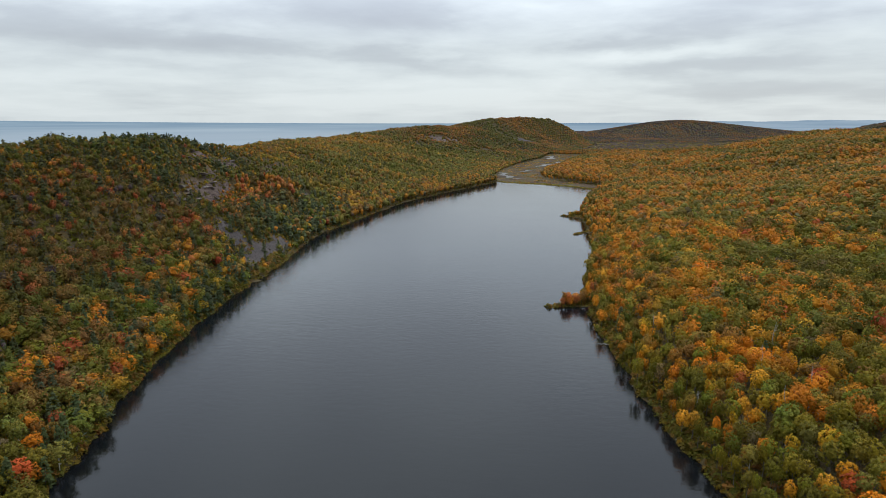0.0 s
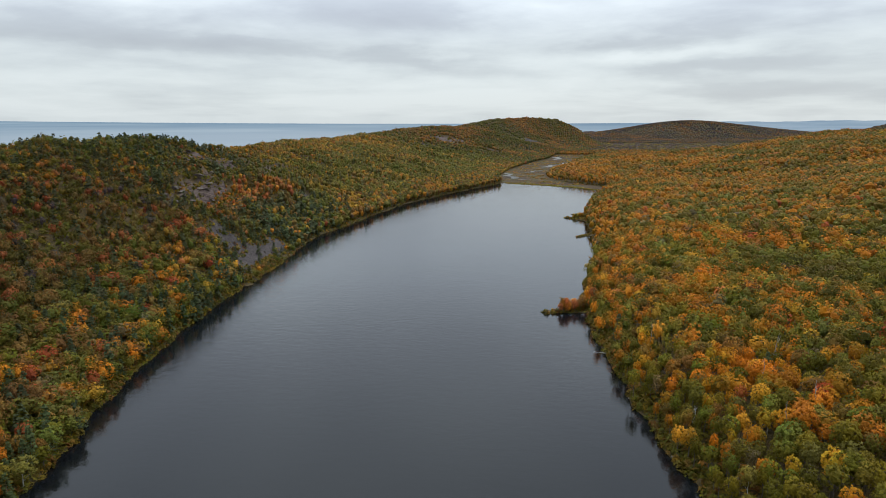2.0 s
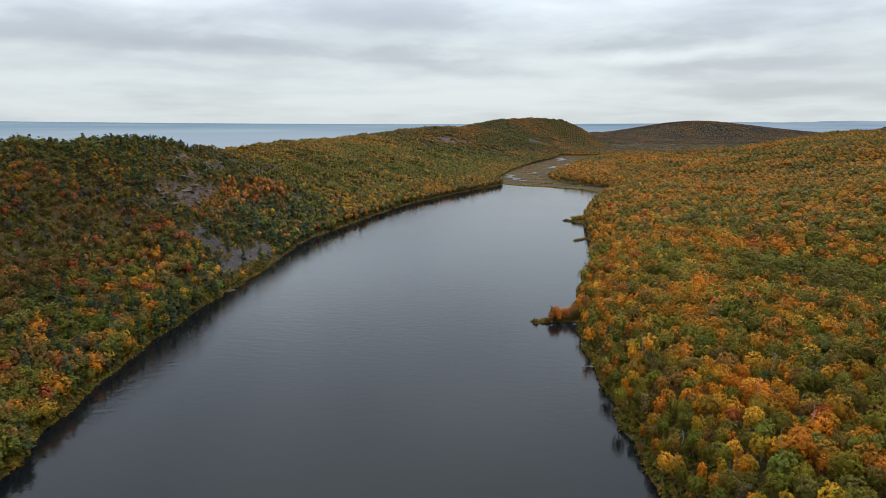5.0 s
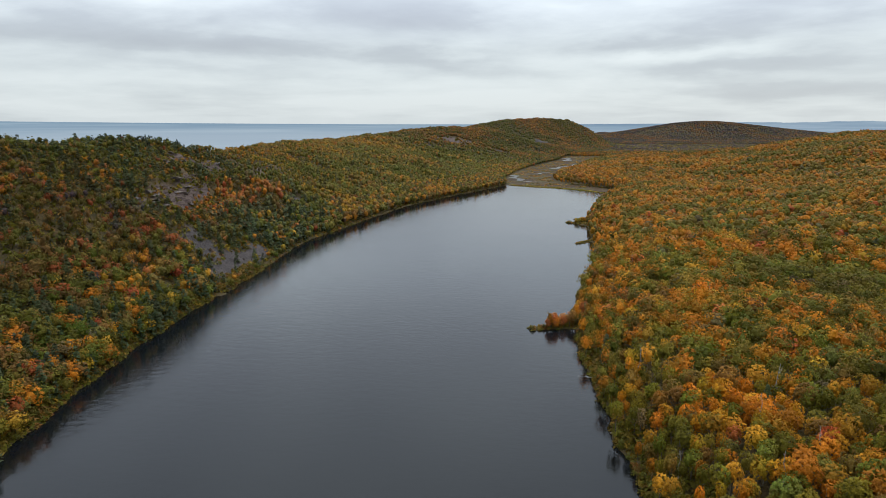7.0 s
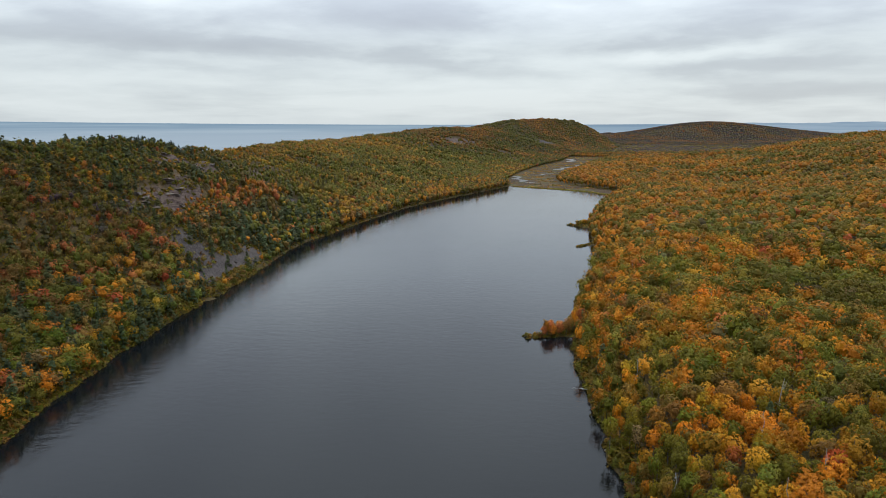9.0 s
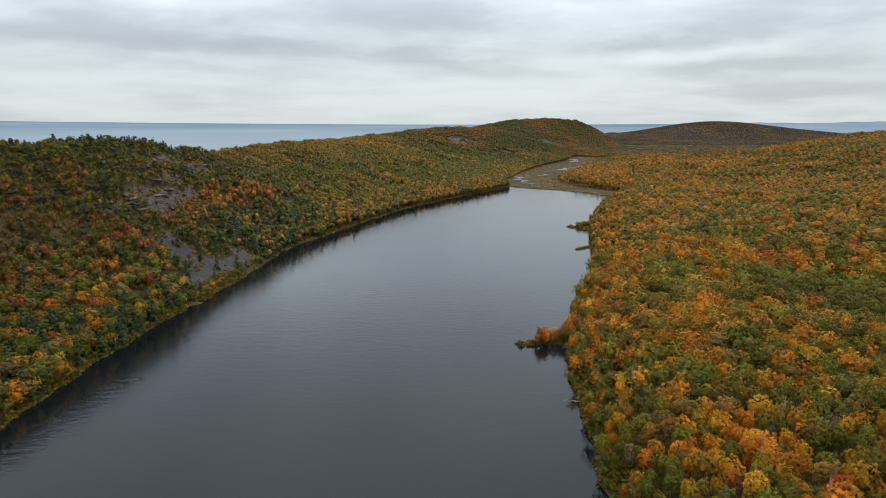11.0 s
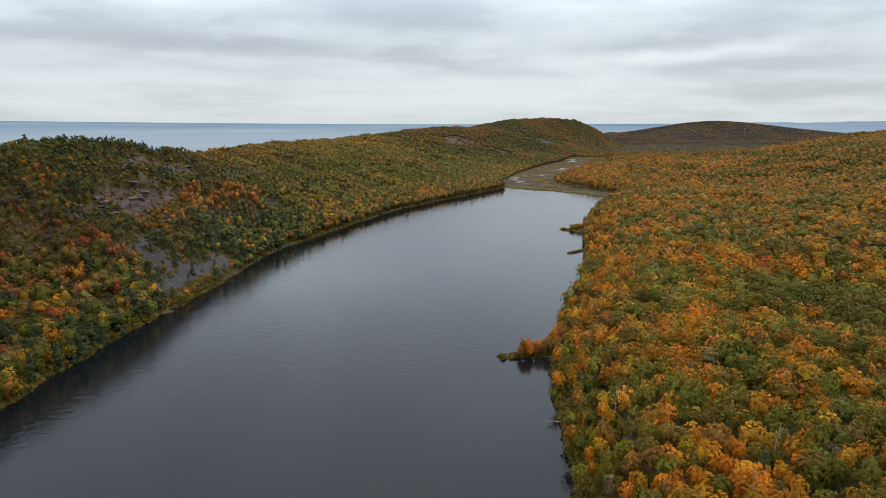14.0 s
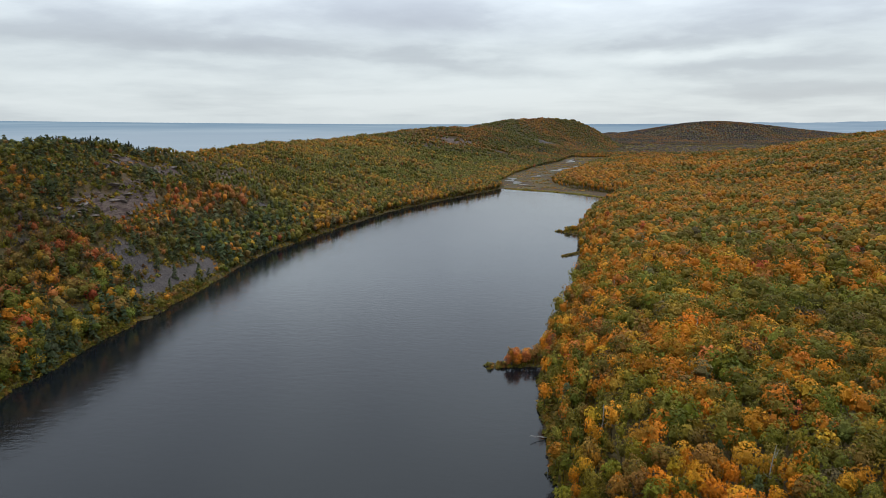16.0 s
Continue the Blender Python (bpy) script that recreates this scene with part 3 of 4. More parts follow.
def plant(side, spacing, near, far, seed, low=False, aside=False):
    """Places for trees on one side of the lake, in a ring of the plan round its near end, on wooded ground only."""
    rng = np.random.RandomState(seed)
    ys = np.arange(-120 if aside else 60, 260 if aside else far + 100, spacing)
    xs = np.arange(-min(far, 1200) - 40, 1500, spacing) if side == "left" else np.arange(40, min(far + 60, 3600), spacing)
    x, y = np.meshgrid(xs, ys)
    x = (x + rng.uniform(-0.46, 0.46, x.shape) * spacing).ravel()
    y = (y + rng.uniform(-0.46, 0.46, y.shape) * spacing).ravel()
    dist = np.hypot(x - 30, y - 60)
    wedge = (x - 20 < 0.74 * (y + 60) + 40) & (20 - x < 0.82 * (y + 60) + 40) & (y > 57)
    keep = (dist >= near) & (dist < far) & (~wedge & (np.abs(x) < 330) if aside else wedge)
    x, y = x[keep], y[keep]
    xl, xr, xc = shore_left(y), shore_right(y), line("cx", y)
    dl, dr = xl - x, x - xr
    t = dl / np.maximum(xl - xc, 30)
    scree, marsh, crag = zones(x, y)
    thin = np.clip(1 - (scree ** 2 if low else 1.2 * scree) - (0.4 if low else 1.2) * crag, 0, 1) * (marsh < 0.5)
    first = 0.3 if low else 1.4
    land = (dl > first) & (dl - np.maximum(xl - xc, 30) < 50) if side == "left" else (dr > first) | ((y > 1700) & (dl < 0))
    keep = land & (rng.rand(len(x)) < thin)
    return x[keep], y[keep], t[keep], dr[keep], rng


def kinds_at(x, y, t, dr, rng):
    left = t > 0
    w = np.where(left[:, None], lean_mix(LEFT_MIX, x, y), lean_mix(RIGHT_MIX, x, y))
    mellow = np.where(left, smooth(560, 700, y), 0)[:, None]
    w = w * (1 - mellow) + mellow * lean_mix(MELLOW_MIX, x, y)
    hill = np.where(left, smooth(1250, 1600, y), smooth(1500, 2200, y))[:, None]
    w = w * (1 - hill) + hill * lean_mix(HILL_MIX, x, y)
    far = smooth(2400, 3000, y)[:, None]
    w = w * (1 - far) + far * lean_mix(FAR_MIX, x, y)
    p = NAMES.index("pine")
    # conifers along the crest and the foot of the slope
    w[:, p] += np.where(left, 0.7 * smooth(0.86, 0.98, t) * smooth(640, 600, y) * smooth(495, 535, y) + 0.30 * smooth(0.42, 0.2, t) * smooth(720, 600, y) * smooth(240, 330, y), 0)
    # dark wood along the top of the near slope
    top = np.where(left, smooth(0.72, 0.86, t) * smooth(640, 600, y), 0)
    for n, k in (("green", 0.35), ("moss", 0.3), ("olive", 0.3), ("pine", 0.8)):
        w[:, NAMES.index(n)] += k * top
    for n, k in (("pine", 0.9), ("spruce", 0.3)):
        w[:, NAMES.index(n)] += k * top * smooth(495, 535, y)
    pines = np.where(left, smooth(0.35, 0.55, t) * smooth(620, 560, y), 0)
    w[:, p] += 0.18 * pines * np.exp(0.9 * wave(x, y, 50, 23))
    # pines round the scree, yellow-green wood low on the near slope
    stone = np.where(left, smooth(0.05, 0.1, t) * smooth(0.5, 0.36, t) * smooth(420, 450, y) * smooth(660, 610, y), 0)
    w[:, p] += 0.40 * stone * np.exp(0.8 * wave(x, y, 45, 13))
    lowland = np.where(left, smooth(0.45, 0.25, t) * smooth(400, 370, y), 0)
    for n, k in (("lime", 0.10), ("gold", 0.03), ("green", 0.20), ("orange", 0.12), ("rust", 0.10), ("red", 0.03), ("pine", 0.30)):
        w[:, NAMES.index(n)] += k * lowland
    # the blaze of red maples under the crag
    blaze = np.where(left, smooth(0.36, 0.43, t) * smooth(0.60, 0.52, t) * smooth(440, 465, y) * smooth(650, 620, y) + 0.8 * smooth(0.26, 0.32, t) * smooth(0.44, 0.38, t) * smooth(395, 412, y) * smooth(450, 430, y), 0)
    for n, k in (("red", 0.9), ("orange", 1.4), ("salmon", 1.0)):
        w[:, NAMES.index(n)] += k * blaze
    # an orange belt under the near crest, a yellow drift below the far one, orange and gold low on the slope
    belt = np.where(left, smooth(0.72, 0.78, t) * smooth(0.92, 0.86, t) * smooth(440, 425, y), 0)
    yellow = np.where(left, smooth(0.70, 0.76, t) * smooth(0.92, 0.84, t) * smooth(690, 705, y) * smooth(765, 745, y), 0)
    warm = np.where(left, smooth(0.18, 0.24, t) * smooth(0.40, 0.33, t) * smooth(325, 340, y) * smooth(385, 372, y), 0)
    for patch_of, more in ((belt, (("orange", 0.9), ("gold", 0.3), ("salmon", 0.2))), (yellow, (("gold", 2.0), ("lime", 1.2))), (warm, (("orange", 0.7), ("salmon", 0.4), ("gold", 0.25), ("rust", 0.4)))):
        for n, k in more:
            w[:, NAMES.index(n)] += k * patch_of
    # dusky red and brown scrub on the steep middle of the slope
    dusk = np.where(left, smooth(0.2, 0.4, t) * smooth(0.9, 0.7, t) * smooth(430, 380, y), 0)
    w *= 1 - 0.65 * dusk[:, None]
    for n, k in (("rust", 0.50), ("red", 0.16), ("salmon", 0.10), ("moss", 0.38), ("bare", 0.10), ("pine", 0.14)):
        w[:, NAMES.index(n)] += k * dusk
    # the far stretch of the slope: orange along the water and the skyline, lime drifts between
    rim = np.where(left, smooth(560, 680, y) * smooth(1500, 1200, y), 0)
    for n, k in (("orange", 0.22), ("rust", 0.22)):
        w[:, NAMES.index(n)] += k * rim * (smooth(0.22, 0.08, t) + smooth(0.82, 0.93, t))
    w[:, NAMES.index("lime")] += 0.3 * rim * smooth(0.15, 0.9, wave(x, y, 75, 17))
    w[:, NAMES.index("gold")] += 0.2 * rim * smooth(0.2, 0.9, wave(x, y, 60, 18))
    # bright maples above the near shore
    bright = np.where(~left, smooth(105, 70, dr) * smooth(300, 210, y), 0)
    for n, k in (("orange", 0.08), ("gold", 0.06), ("green", 0.10)):
        w[:, NAMES.index(n)] += k * bright
    # greener wood away from the near shore
    inland = np.where(~left, smooth(45, 130, dr) * smooth(620, 420, y), 0)
    for n, k in (("green", 0.26), ("moss", 0.18), ("olive", 0.16)):
        w[:, NAMES.index(n)] += k * inland
    # orange edge of the valley wood
    vale = np.where(~left, smooth(900, 1000, y) * smooth(1500, 1300, y) * smooth(200, 60, dr), 0)
    w[:, NAMES.index("orange")] += 0.5 * vale
    w[:, NAMES.index("rust")] += 0.3 * vale
    mean = (w / w.sum(1, keepdims=True)) @ np.array([PALETTE[n] for n in NAMES])
    return choose(w, rng), mean


def sizes_at(x, y, t, dr, kind, rng):
    """Crown radius and height of each tree."""
    left = t > 0
    r = np.where(left, rng.uniform(2.0, 4.0, len(x)), rng.uniform(2.3, 5.2, len(x)) * (1 - 0.14 * smooth(330, 230, y)) * (0.64 + 0.36 * smooth(3, 32, dr)))
    r = r * np.where(left, 1 + 0.18 * smooth(0.4, 0.2, t) * smooth(420, 330, y), 1)
    r = r * np.where(left, 1 - 0.40 * smooth(0.25, 0.6, t) * smooth(1100, 700, y), 1)
    conifer = np.isin(kind, [NAMES.index("pine"), NAMES.index("spruce")])
    r = np.where(conifer, rng.uniform(2.1, 3.5, len(x)) * np.where(left, 1 - 0.2 * smooth(0.5, 0.9, t), 1), r)
    h = np.where(conifer, r * rng.uniform(3.3, 4.6, len(x)), rng.uniform(11.5, 15.5, len(x)) * (0.55 + 0.45 * r / 4.2) * np.where(left, 0.85 * (1 - 0.35 * smooth(0.45, 0.85, t) * smooth(1100, 700, y)), 1.0))
    h = h * np.where(left & conifer, 1 - 0.38 * smooth(0.68, 0.88, t) * smooth(1100, 700, y), 1)
    # low growth below the open scree and round the crag
    low = np.where(left, smooth(396, 408, y) * smooth(520, 500, y) * (0.5 * smooth(0.10, 0.05, t) + 0.3 * smooth(0.06, 0.12, t) * smooth(0.42, 0.34, t)) + 0.5 * smooth(425, 440, y) * smooth(545, 525, y) * smooth(0.40, 0.44, t) * smooth(0.58, 0.54, t) + 0.4 * smooth(430, 450, y) * smooth(620, 590, y) * smooth(0.56, 0.62, t) * smooth(0.84, 0.76, t), 0)
    return r * (1 - 0.55 * low), h * (1 - low), conifer


def hues_at(kind, rng, most=0.4, calm=0.0):
    table = np.array([PALETTE[n] for n in NAMES])
    base = table[kind]
    near = table[[NAMES.index(n) for n in ("olive", "gold", "rust", "lime")]][rng.randint(0, 4, len(kind))]
    turning = np.where(np.isin(kind, [NAMES.index(n) for n in ("pine", "spruce", "bare", "red")]), 0, rng.uniform(0, 1, len(kind)) * most)[:, None]
    base = base * (1 - turning) + near * turning
    return base * (1 + (1 - np.reshape(calm, (-1, 1))) * rng.uniform(-0.34, 0.36, (len(kind), 1))) * rng.uniform(0.9, 1.1, (len(kind), 3))


# how the shaded half of a turning crown differs from its top: greener, browner, yellower
OTHER = np.array([(0.70, 0.98, 0.85), (0.60, 0.82, 0.85), (0.75, 0.75, 1.0), (0.95, 1.12, 1.1), (0.8, 1.05, 1.0)])


def leafage(crown, middle=1.88, near=0.30, share=0.62, seed=0):
    """A crown made ready: rounded, and with the part of it that turns later than the rest."""
    co, tint, nrm = rounded(crown, middle, near, share)
    r = np.random.RandomState(seed + len(co))
    c = co.reshape(-1, 3, 3).mean(1)
    d = unit(r.normal(size=3) * np.array([1, 1, 0.4]) + np.array([0, 0, -0.45]))
    low = np.clip(0.45 + 0.75 * (c - np.array([0, 0, middle])) @ d + r.normal(0, 0.16, len(c)), 0, 1)
    return co, tint, nrm, np.repeat(low, 3)


def pine_leafage(seed, count, leaf, near=0.45, **more):
    return leafage(pine_crown(seed, count, leaf, **more), 1.0, near, 0.55)


def stand(name, label, category, x, y, r, h, conifer, hue, broad, cone, rng, trunks=False, tops=(3.45, 4.2), sink=0.0):
    """One joined stand of trees from a few crowns turned and sized."""
    cos, cols, nrms = [], [], []
    z = height(x, y) - 0.3 - sink * h
    for templates, mask, tall in ((broad, ~conifer, tops[0]), (cone, conifer, tops[1])):
        idx = np.nonzero(mask)[0]
        which = rng.randint(0, max(len(templates), 1), len(idx))
        for k, (co, tint, nrm, low) in enumerate(templates):
            i = idx[which == k]
            if not len(i):
                continue
            a = rng.uniform(0, 2 * np.pi, len(i))
            ca, sa_ = np.cos(a)[:, None], np.sin(a)[:, None]
            rr, hh = r[i][:, None], (h[i] / tall)[:, None]
            px = x[i][:, None] + rr * (co[:, 0] * ca - co[:, 1] * sa_)
            py = y[i][:, None] + rr * (co[:, 0] * sa_ + co[:, 1] * ca)
            pz = z[i][:, None] + hh * co[:, 2]
            cos.append(np.stack([px, py, pz], -1).reshape(-1, 3))
            nx, ny = nrm[:, 0] * ca - nrm[:, 1] * sa_, nrm[:, 0] * sa_ + nrm[:, 1] * ca
            nrms.append(np.stack([nx, ny, np.broadcast_to(nrm[:, 2], nx.shape)], -1).reshape(-1, 3))
            own = hue[i][:, None, :]
            other = own * OTHER[rng.randint(0, len(OTHER), len(i))][:, None, :] if tall == 3.45 else own
            cols.append(((own * (1 - low[None, :, None]) + other * low[None, :, None]) * tint[None, :, None]).reshape(-1, 3))
    if trunks:
        n = len(x)
        rad, top = 0.04 * r + 0.05, h * 0.72
        tc = np.where((rng.rand(n) < 0.2)[:, None], np.array([0.30, 0.28, 0.25]), np.array([0.09, 0.075, 0.06]))
        for a in (0.0, np.pi / 2):
            ox, oy = np.cos(a) * rad, np.sin(a) * rad
            c = np.stack([np.stack([x - ox, y - oy, z], -1), np.stack([x + ox, y + oy, z], -1), np.stack([x, y, z + top], -1)], 1)
            cos.append(c.reshape(-1, 3))
            cols.append(np.repeat(tc, 3, 0))
            nrms.append(np.tile(np.array([[-np.sin(a), np.cos(a), 0.0]]), (3 * n, 1)))
    co, col = np.concatenate(cos), np.concatenate(cols)
    ob = mesh_object(name, co, np.arange(len(co)).reshape(-1, 3), MAT_STAND, 3, np.concatenate(nrms))
    paint(ob, "hue", col)
    return tagged(ob, label, category, kind="stuff")


def grown(side, spacing, near, far, seed, aside=False):
    """Trees of a ring: place, crown radius, height, kind and hue."""
    x, y, t, dr, rng = plant(side, spacing, near, far, seed, aside=aside)
    kind, mean = kinds_at(x, y, t, dr, rng)
    r, h, conifer = sizes_at(x, y, t, dr, kind, rng)
    left = t > 0
    # far crowns fade to the local mean of several hues, painting in haze
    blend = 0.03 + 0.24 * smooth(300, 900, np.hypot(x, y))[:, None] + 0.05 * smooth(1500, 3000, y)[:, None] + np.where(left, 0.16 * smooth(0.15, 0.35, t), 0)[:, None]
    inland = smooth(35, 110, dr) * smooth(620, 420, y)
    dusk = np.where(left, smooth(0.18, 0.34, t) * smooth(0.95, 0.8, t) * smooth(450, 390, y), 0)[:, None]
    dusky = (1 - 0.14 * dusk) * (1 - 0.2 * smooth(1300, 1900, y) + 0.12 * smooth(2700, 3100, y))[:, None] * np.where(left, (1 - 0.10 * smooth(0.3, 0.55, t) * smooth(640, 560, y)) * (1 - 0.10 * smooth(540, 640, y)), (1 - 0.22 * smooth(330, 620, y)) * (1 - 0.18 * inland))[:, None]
    # haze put into the leaf colour: bluer the farther the trees stand
    haze_blue = np.where(left, 1 + 0.2 * smooth(300, 900, y), 1 + 0.22 * smooth(330, 900, y))[:, None] * np.array([0, 0, 1.0]) + np.array([1.0, 1.0, 0])
    # partly bare twigs, partly painted haze: far crowns pulled toward grey-brown
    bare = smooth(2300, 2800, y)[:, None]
    # with distance the tree tones draw together, part of the painted haze
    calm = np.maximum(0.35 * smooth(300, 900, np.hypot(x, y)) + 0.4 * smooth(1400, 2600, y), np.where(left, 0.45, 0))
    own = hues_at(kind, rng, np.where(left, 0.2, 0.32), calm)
    return dict(x=x, y=y, r=r, h=h, conifer=conifer, kind=kind, hue=((own * (1 - blend) + blend * mean) * (1 - 0.25 * bare) + 0.25 * bare * np.array([0.090, 0.066, 0.056])) * dusky * haze_blue * np.where(left[:, None], np.array([0.755, 0.80, 0.92]), 0.83) * np.array([1, 1, 1.12])), rng


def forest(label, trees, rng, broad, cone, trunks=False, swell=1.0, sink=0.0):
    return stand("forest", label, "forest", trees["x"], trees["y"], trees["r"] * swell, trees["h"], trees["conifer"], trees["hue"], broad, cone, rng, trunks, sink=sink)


NEAR_SINGLE = 192
BROAD_0, CONE_0 = [leafage(dome_crown(s, 7, 3, 250, 0.102, core_size=0.60), 2.1, 0.17, 0.84, seed=s) for s in range(7)], [pine_leafage(s, 220, 0.185) for s in range(4)]
BROAD_1, CONE_1 = [leafage(dome_crown(s, 7, 4, 95, 0.135, core_size=0.74), 2.1, 0.24, 0.86, seed=s) for s in range(7)], [pine_leafage(s, 110, 0.26) for s in range(4)]
BROAD_2, CONE_2 = [leafage(dome_crown(s, 6, 4, 9, 0.2), 2.1, 0.35, 0.86, seed=s) for s in range(8)], [pine_leafage(s, 48, 0.38) for s in range(3)]
BROAD_3, CONE_3 = [leafage(dome_crown(s, 5, 3, 3, 0.26), 2.1, 0.4, 0.88, seed=s) for s in range(6)], [pine_leafage(s, 16, 0.45) for s in range(3)]
BROAD_4, CONE_4 = [leafage(dome_crown(s, 4, 3, 0, 0), 2.1, 0.5, 0.9, seed=s) for s in range(6)], [pine_leafage(s, 8, 0.5) for s in range(3)]

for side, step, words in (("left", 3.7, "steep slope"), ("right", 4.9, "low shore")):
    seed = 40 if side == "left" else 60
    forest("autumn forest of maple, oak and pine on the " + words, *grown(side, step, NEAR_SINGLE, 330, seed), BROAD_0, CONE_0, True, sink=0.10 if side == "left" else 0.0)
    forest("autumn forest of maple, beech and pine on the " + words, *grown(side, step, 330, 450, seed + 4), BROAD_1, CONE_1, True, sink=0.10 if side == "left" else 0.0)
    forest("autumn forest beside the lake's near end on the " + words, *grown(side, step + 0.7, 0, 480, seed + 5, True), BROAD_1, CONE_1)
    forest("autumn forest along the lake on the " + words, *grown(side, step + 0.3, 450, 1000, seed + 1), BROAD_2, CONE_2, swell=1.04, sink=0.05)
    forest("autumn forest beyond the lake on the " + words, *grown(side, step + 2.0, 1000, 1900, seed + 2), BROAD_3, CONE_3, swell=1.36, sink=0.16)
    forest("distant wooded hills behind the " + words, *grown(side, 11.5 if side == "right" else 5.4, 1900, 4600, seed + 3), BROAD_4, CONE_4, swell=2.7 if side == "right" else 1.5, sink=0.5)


def undergrowth(side, spacing, near, far, seed, inland, label):
    x, y, t, dr, rng = plant(side, spacing, near, far, seed, True)
    d = np.where(t > 0, shore_left(y) - x, dr)
    keep = d < inland
    x, y, d = x[keep], y[keep], d[keep]
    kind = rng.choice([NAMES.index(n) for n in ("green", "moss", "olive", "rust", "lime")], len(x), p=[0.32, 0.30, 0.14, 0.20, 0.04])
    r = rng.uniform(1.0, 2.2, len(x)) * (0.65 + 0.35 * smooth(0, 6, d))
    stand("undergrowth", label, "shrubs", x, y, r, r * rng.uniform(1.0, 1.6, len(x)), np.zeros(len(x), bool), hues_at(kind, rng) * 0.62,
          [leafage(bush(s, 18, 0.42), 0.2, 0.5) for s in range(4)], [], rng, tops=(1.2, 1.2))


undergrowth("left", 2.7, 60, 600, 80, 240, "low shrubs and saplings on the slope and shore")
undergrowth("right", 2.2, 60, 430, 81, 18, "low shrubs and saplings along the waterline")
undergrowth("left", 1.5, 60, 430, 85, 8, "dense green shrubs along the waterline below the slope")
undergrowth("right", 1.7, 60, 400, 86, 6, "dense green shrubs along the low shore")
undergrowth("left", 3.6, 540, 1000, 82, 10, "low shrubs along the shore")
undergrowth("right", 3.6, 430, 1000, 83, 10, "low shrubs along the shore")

# ---- single trees of the near woods ----
COLOUR_WORDS = {
    "orange": ("sugar_maple_tree", "maple", "orange-leaved sugar maple"), "gold": ("aspen_tree", "aspen", "golden-yellow aspen"), "rust": ("oak_tree", "oak", "rust-brown oak"),
    "red": ("red_maple_tree", "maple", "deep red maple"), "salmon": ("red_maple_tree", "maple", "salmon-red maple"), "olive": ("beech_tree", "beech", "olive-green beech"),
    "green": ("basswood_tree", "basswood", "dark green basswood"), "lime": ("birch_tree", "birch", "yellow-green birch"), "moss": ("elm_tree", "elm", "dull moss-green elm"),
    "bare": ("ash_tree", "ash", "leafless grey ash"),
    "grey": ("ash_tree", "ash", "half-bare grey-brown ash"), "pine": ("pine_tree", "pine", "dark green white pine"), "spruce": ("spruce_tree", "spruce", "blackish green spruce"),
}
MAT_BARK = bark("grey_brown_bark", (0.16, 0.135, 0.11), (0.045, 0.038, 0.032), 3.0)
MAT_BIRCH = bark("pale_birch_bark", (0.55, 0.53, 0.48), (0.12, 0.11, 0.10), 2.0)
MAT_DEAD = bark("weathered_dead_wood", (0.36, 0.34, 0.31), (0.14, 0.13, 0.12), 4.0)


def shades(c, turning=True):
    """From a duller to a brighter tree of the same kind."""
    if not turning:
        return [(0.0, tuple(v * 0.7 for v in c)), (1.0, tuple(v * 1.15 for v in c))]
    def toward(name, k, gain):
        return tuple((v * (1 - k) + w * k) * gain for v, w in zip(c, PALETTE[name]))
    return [(0.0, toward("olive", 0.25, 0.62)), (0.3, toward("rust", 0.10, 0.80)), (0.6, tuple(v * 0.90 for v in c)), (0.8, toward("gold", 0.12, 0.98)), (1.0, toward("orange", 0.08, 1.12))]


MAT_LEAF = {n: foliage_tree(n + "_leaves", shades(c, n not in ("pine", "spruce", "bare", "red"))) for n, c in PALETTE.items()}


def leaf_mesh(name, crown, mat, other=(1, 1, 1)):
    co, tint, nrm, low = crown
    ob = mesh_object(name, co, np.arange(len(co)).reshape(-1, 3), mat, 3, nrm)
    paint(ob, "hue", tint[:, None] * (1 - low[:, None] + low[:, None] * np.array(other)))
    me = ob.data
    bpy.data.objects.remove(ob)
    return me


def tube(bm, a, b, ra, rb, sides=6):
    """A tapered limb from a to b."""
    a, b = Vector(a), Vector(b)
    turn = (b - a).to_track_quat("Z", "Y").to_matrix()
    rings = []
    for p, r in ((a, ra), (b, rb)):
        rings.append([bm.verts.new(p + turn @ Vector((r * math.cos(k * 2 * math.pi / sides), r * math.sin(k * 2 * math.pi / sides), 0))) for k in range(sides)])
    for k in range(sides):
        bm.faces.new((rings[0][k], rings[0][(k + 1) % sides], rings[1][(k + 1) % sides], rings[1][k]))
    bm.faces.new(rings[1])
    bm.faces.new(rings[0][::-1])


def trunk_mesh(name, seed, mat, top=2.6, limbs=6, thick=0.062, conifer=False):
    """A tapered, slightly bent trunk with its main limbs, for a crown of radius 1."""
    r = random.Random(seed)
    bm = bmesh.new()
    pts = [Vector((r.uniform(-0.05, 0.05) * k, r.uniform(-0.05, 0.05) * k, top * k / 4 - 0.1 * (k == 0))) for k in range(5)]
    for k in range(4):
        tube(bm, pts[k], pts[k + 1], thick * (1 - 0.2 * k), thick * (0.8 - 0.2 * k) + 0.004)
    for k in range(limbs):
        f = r.uniform(0.35, 0.95)
        p = pts[0].lerp(pts[4], f)
        a, reach = r.uniform(0, 6.28), r.uniform(0.35, 0.7) * (1 - f if conifer else 1)
        q = p + Vector((math.cos(a) * reach, math.sin(a) * reach, reach * (0.05 if conifer else 0.9)))
        tube(bm, p, q, thick * 0.4, thick * 0.1, 4)
    me = bpy.data.meshes.new(name)
    bm.to_mesh(me)
    bm.free()
    me.materials.append(mat)
    return me


TURNING = ("orange", "salmon", "rust", "gold", "olive", "lime")


